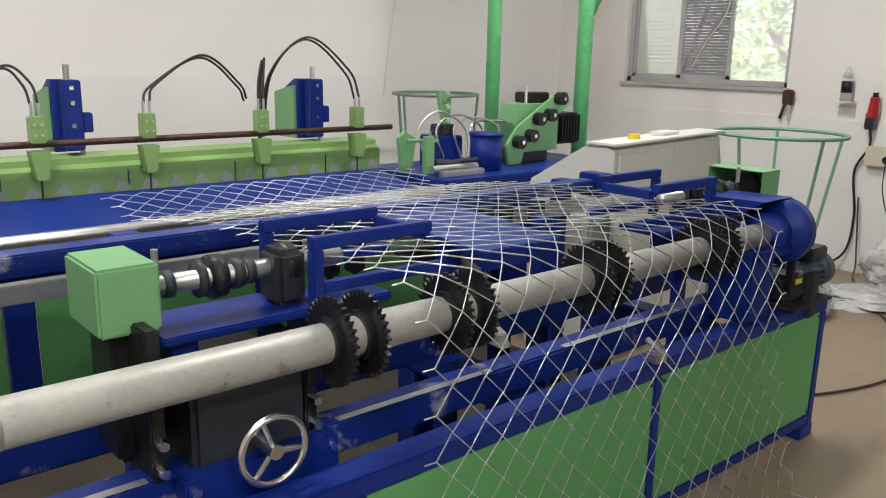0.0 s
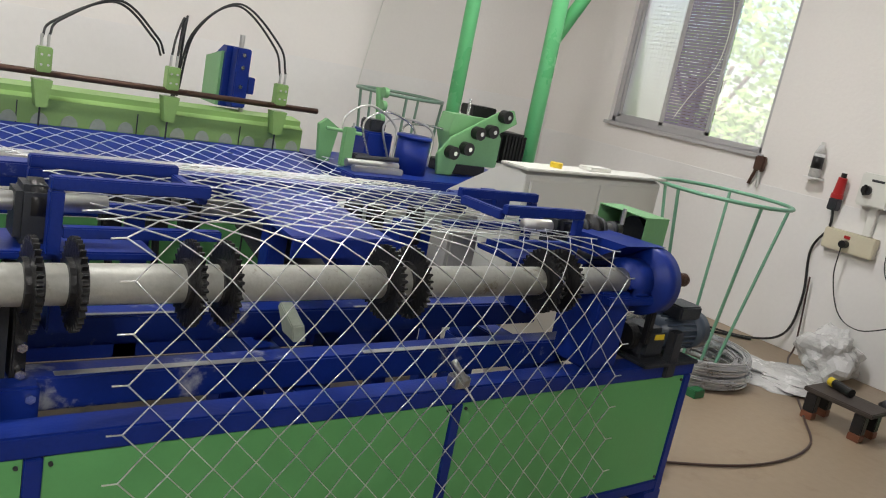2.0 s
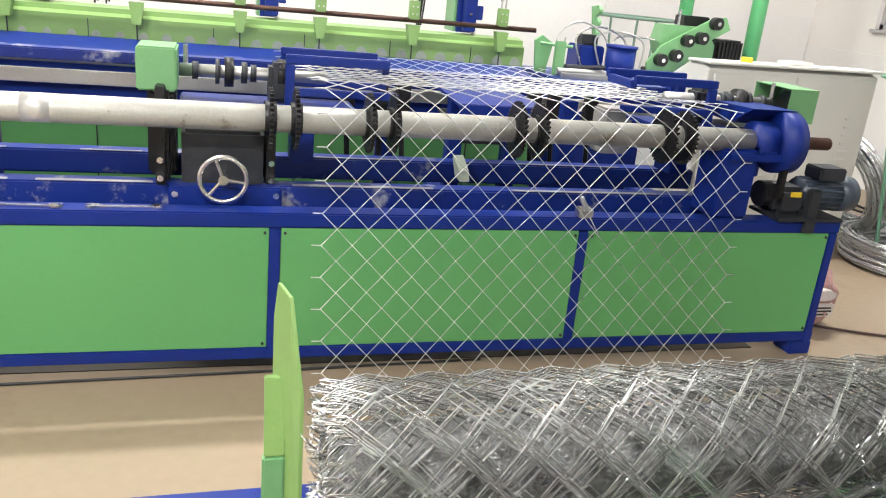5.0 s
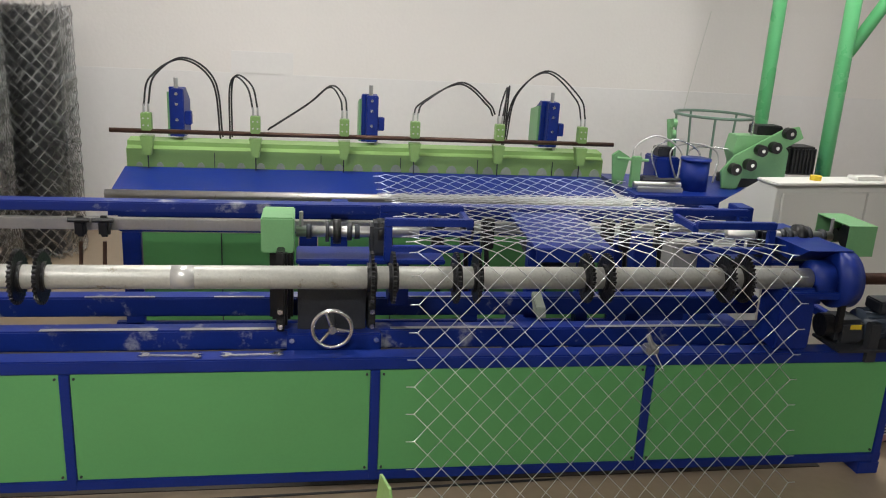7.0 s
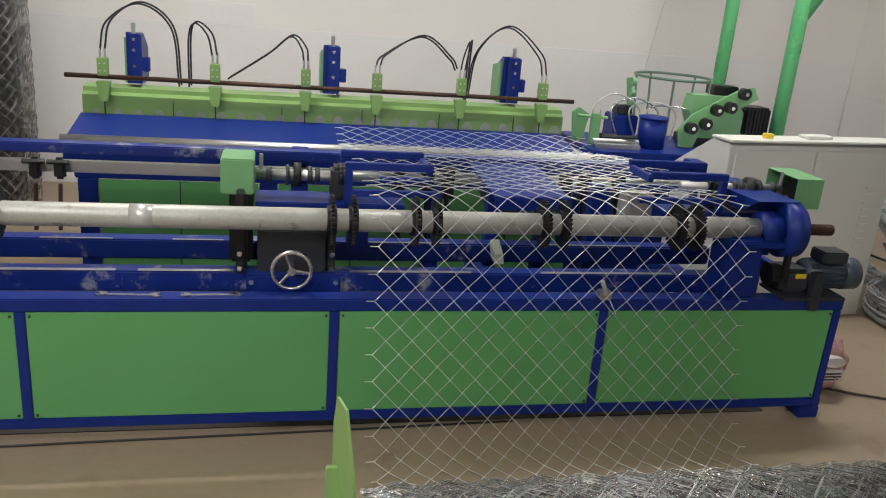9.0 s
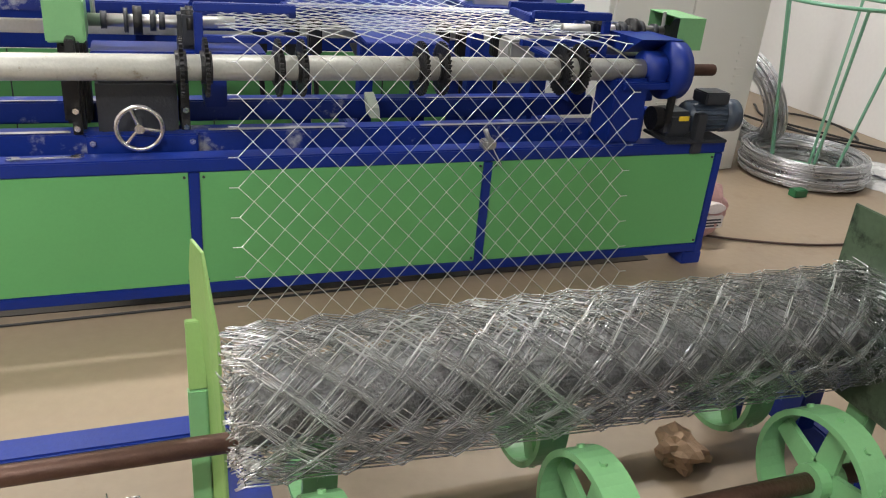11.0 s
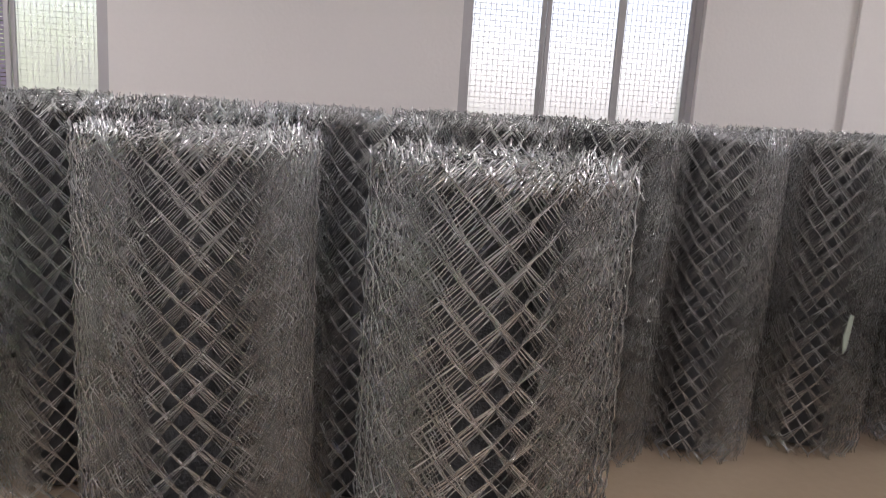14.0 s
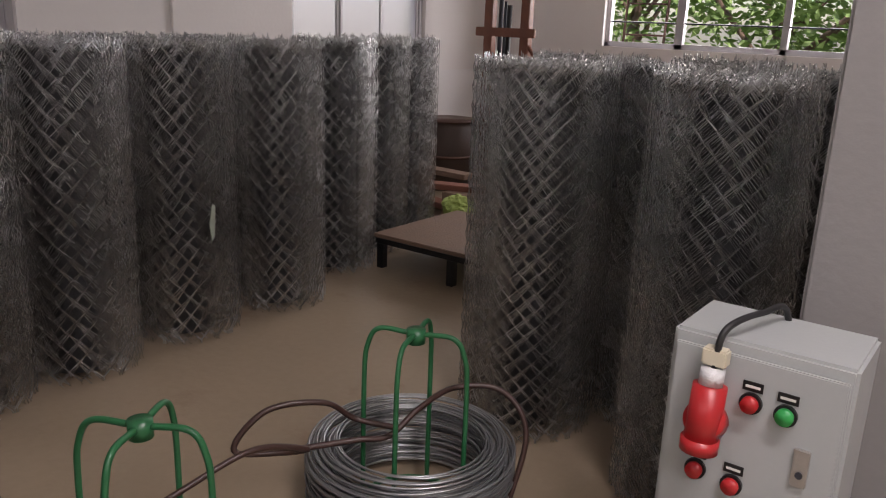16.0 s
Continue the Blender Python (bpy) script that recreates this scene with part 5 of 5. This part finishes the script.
part("brace", rod((5.24, -7.6, 1.4), (5.0, -7.6, 1.1), 0.02, 8), ORANGE, stk)
part("base", box(5.1, 5.8, -7.75, -7.45, 0.0, 0.059, 0.006), ORANGE, stk)
pp = thing("conduit_pipe", "dark conduit with a ball cap and wires on the wall", "conduit")
part("pipe", rod((5.78, -8.0, 1.2), (5.78, -8.0, 2.25), 0.022, 10), DARK, pp)
part("head", box(5.7, 5.86, -8.05, -7.95, 2.25, 2.30, 0.01), DARK, pp)
wire_part("wire", [arc([(5.75, -8.0, 2.27), (4.9, -8.2, 2.24), (3.6, -8.5, 2.22)])], 0.006, DARK, pp, "", 5)
wire_part("wire_loop", [arc([(5.72, -8.0, 2.26), (5.6, -8.0, 2.16), (5.5, -8.0, 2.2), (5.56, -8.0, 2.26), (5.7, -8.0, 2.24)])], 0.006, DARK, pp, "", 5)
part("conduit", box(XR - 0.03, XR - 0.001, -4.78, -4.74, 1.3, ZC, 0.003), WALL, pp, "white-painted conduit on the wall")
ld = thing("ladder", "thin steel ladder leaning outside the window", "ladder")
for x in (4.98, 4.55):
    part("rail", rod((x + 0.06, YF - 0.35, 0), (x - 0.1, YF - 0.25, 3.0), 0.014, 8), RUST, ld)
for i in range(9):
    z = 0.3 + i * 0.3
    part("rung", rod((5.04 - 0.053 * z, YF - 0.35 + 0.033 * z, z), (4.61 - 0.053 * z, YF - 0.35 + 0.033 * z, z), 0.01, 8), RUST, ld)

# control box near the camera
cb = thing("control_box", "white steel control box with a red plug and buttons", "control box")
BX0, BX1, BY0, BY1, BZ = 1.56, 1.955, -3.135, -2.885, 0.90
part("body", box(BX0, BX1, BY0, BY1, 0.0, BZ, 0.008), BOXPAINT, cb)
part("door", box(BX0 + 0.012, BX1 - 0.012, BY1 + 0.0005, BY1 + 0.012, 0.03, BZ - 0.03, 0.003), BOXPAINT, cb)
F = BY1 + 0.0125
sock = part("socket", rod((1.845, F, 0.70), (1.845, F + 0.05, 0.72), 0.045, 20), RED, cb, "red industrial socket", True)
part("plug", rod((1.845, F + 0.05, 0.655), (1.843, F + 0.035, 0.80), 0.038, 20), RED, sock, "red industrial plug", True)
part("collar", rod((1.845, F + 0.052, 0.645), (1.845, F + 0.05, 0.675), 0.043, 20), RED, sock, "", True)
part("grip", rod((1.843, F + 0.035, 0.801), (1.843, F + 0.03, 0.84), 0.027, 18), PLASTIC, sock, "clear plastic gland", True)
part("clamp", box(1.815, 1.87, F + 0.005, F + 0.04, 0.845, 0.885, 0.004), CREAM, sock)
def button(x, z, m, label):
    b = part("button", rod((x, F, z), (x, F + 0.022, z), 0.019, 20), m, cb, label, True)
    part("bezel", rod((x, F - 0.0002, z), (x, F + 0.008, z), 0.025, 20), BLACK, b)
    part("tag", box(x - 0.022, x + 0.022, F, F + 0.003, z + 0.028, z + 0.05, 0), BLACK, b)
    part("tag_line", box(x - 0.016, x + 0.016, F + 0.0032, F + 0.004, z + 0.036, z + 0.042, 0), CABINET, b)
button(1.76, 0.77, RED, "red stop button")
button(1.685, 0.765, mat("green_plastic", (0.02, 0.3, 0.07), 0.35, vary=0.1), "green start button")
button(1.86, 0.57, RED, "red mushroom button")
button(1.775, 0.56, RED, "red stop button")
lk = part("lock", box(1.622, 1.655, F, F + 0.008, 0.61, 0.70, 0.003), STEEL, cb, "steel door lock")
part("keyhole", rod((1.638, F + 0.008, 0.64), (1.638, F + 0.012, 0.64), 0.008, 12), DARK, lk)
cable("grey cable from the plug over the control box", [(1.842, F + 0.03, 0.84), (1.83, F + 0.02, 0.93), (1.79, -2.98, 0.945), (1.76, -3.1, 0.91), (1.75, -3.17, 0.6), (1.75, -3.18, 0.02)], 0.008)


def hoop_stand(x, y, seed):
    h = thing("coil_stand", "dark green hoop stand inside a coil of wire", "wire stand", "coil stands")
    part("hub", rod((x, y, 0.595), (x, y, 0.64), 0.03, 18), DKGREEN, h, "", True)
    for k in range(4):
        t = math.pi / 2 * k + seed
        c, s_ = math.cos(t), math.sin(t)
        wire_part("hoop", [arc([(x + 0.025 * c, y + 0.025 * s_, 0.625), (x + 0.12 * c, y + 0.12 * s_, 0.625), (x + 0.158 * c, y + 0.158 * s_, 0.57), (x + 0.17 * c, y + 0.17 * s_, 0.45), (x + 0.17 * c, y + 0.17 * s_, 0.02)], 8)], 0.0085, DKGREEN, h, "", 8)
    wire_part("base_ring", [ring((x, y, 0.02), 0.17, 30)], 0.0085, DKGREEN, h, "", 8, True)
hoop_stand(2.91, -2.10, 0.5)
hoop_stand(2.79, -2.98, 0.35)
DULL = mat("dull_wire", (0.42, 0.43, 0.44), 0.35, metal=0.85, vary=0.15, scale=20, bump=0.0)
coil(2.91, -2.10, 0.23, 0.30, 0.20, 21, "dull galvanised wire coil round a green stand", m=DULL, turns=80)
coil(2.81, -3.0, 0.24, 0.34, 0.24, 22, "dull galvanised wire coil round a green stand", m=DULL, turns=110)
cable("brown rubber hose looped over the coils", [(3.02, -2.05, 0.29), (2.98, -2.25, 0.35), (2.93, -2.45, 0.40), (2.90, -2.62, 0.34), (3.0, -2.62, 0.29), (3.08, -2.5, 0.32), (3.05, -2.6, 0.42), (2.96, -2.75, 0.42), (2.92, -2.85, 0.34), (2.80, -2.92, 0.32)], 0.0095, HOSE)
cable("brown rubber hose looped over the coils", [(2.95, -2.62, 0.32), (2.85, -2.78, 0.32), (2.78, -2.85, 0.33), (2.75, -2.95, 0.39), (2.72, -3.1, 0.42), (2.6, -3.2, 0.41), (2.5, -3.2, 0.29), (2.5, -3.1, 0.05)], 0.0095, HOSE)
kb = thing("valve_wheel", "pale plastic valve wheel on a stem beside the coil", "valve")
part("disc", rod((2.42, -2.62, 0.28), (2.42, -2.62, 0.31), 0.035, 18), PLASTIC, kb, "", True)
part("stem", rod((2.42, -2.62, 0.0), (2.42, -2.62, 0.279), 0.012, 10), STEEL, kb)
# white slip tied to a roll
tg = thing("paper_tag", "greyish plastic strip tied to a mesh roll", "tag")
part("strip", prism([(-3.465, 0.69), (-3.445, 0.70), (-3.43, 0.60), (-3.44, 0.52), (-3.455, 0.55)], "x", 4.375, 4.38), GREYP, tg)

scrap = thing("wire_scrap", "short bent scrap of galvanised wire on the floor", "wire scrap")
wire_part("wire", [[(1.126, 0.742, 0.004), (1.129, 0.713, 0.004), (1.204, 0.713, 0.004), (1.214, 0.629, 0.004), (1.285, 0.648, 0.004), (1.292, 0.630, 0.004)]], 0.0022, WIRE, scrap, "", 6)

# ---- trees outside ----
def tree(x, y, h, spread, seed):
    t = thing("tree", "leafy green tree outside the windows", "tree", "trees outside")
    rng = random.Random(seed)
    part("trunk", rod((x, y, -0.15), (x + rng.uniform(-0.3, 0.3), y, h * 0.6), 0.14, 10, None, 0.07), WOOD, t)
    limbs = []
    for k in range(6):
        a = rng.uniform(0, 6.28)
        limbs.append([(x, y, h * rng.uniform(0.25, 0.5)), (x + 0.5 * spread * math.cos(a), y + 0.5 * spread * math.sin(a), h * rng.uniform(0.5, 0.8))])
    wire_part("limb", limbs, 0.035, WOOD, t, "", 5)
    vs, fs = [], []
    for k in range(60):
        a, rr_ = rng.uniform(0, 6.28), spread * math.sqrt(rng.random())
        c = Vector((x + rr_ * math.cos(a), y + rr_ * math.sin(a), rng.uniform(0.12, 1.0) * h))
        for j in range(60):
            p = c + Vector((rng.gauss(0, 0.26), rng.gauss(0, 0.26), rng.gauss(0, 0.2)))
            u = Vector((rng.gauss(0, 1), rng.gauss(0, 1), rng.gauss(0, 0.5))).normalized()
            w = u.orthogonal().normalized()
            s_ = rng.uniform(0.05, 0.1)
            b = len(vs)
            vs += [p - u * s_, p + w * s_ * 0.45, p + u * s_, p - w * s_ * 0.45]
            fs.append((b, b + 1, b + 2, b + 3))
    me = bpy.data.meshes.new("crown")
    me.from_pydata([tuple(v) for v in vs], [], fs)
    me.materials.append(LEAF)
    ob = new("crown", me)
    ob.parent = t
for i, (x, y, h, s_) in enumerate(((11.0, 5.2, 3.0, 1.7), (12.0, 8.0, 3.4, 1.8), (11.5, 2.2, 2.4, 1.6), (12.5, -1.5, 3.0, 1.8), (4.2, -12.2, 3.4, 1.8), (1.8, -12.6, 3.8, 1.9), (6.6, -12.8, 3.6, 1.8), (3.2, -14.0, 4.6, 2.0))):
    tree(x, y, h, s_, 30 + i)


def motions():
    """Nothing moves on its own in this shot; the machines stand still."""


motions()
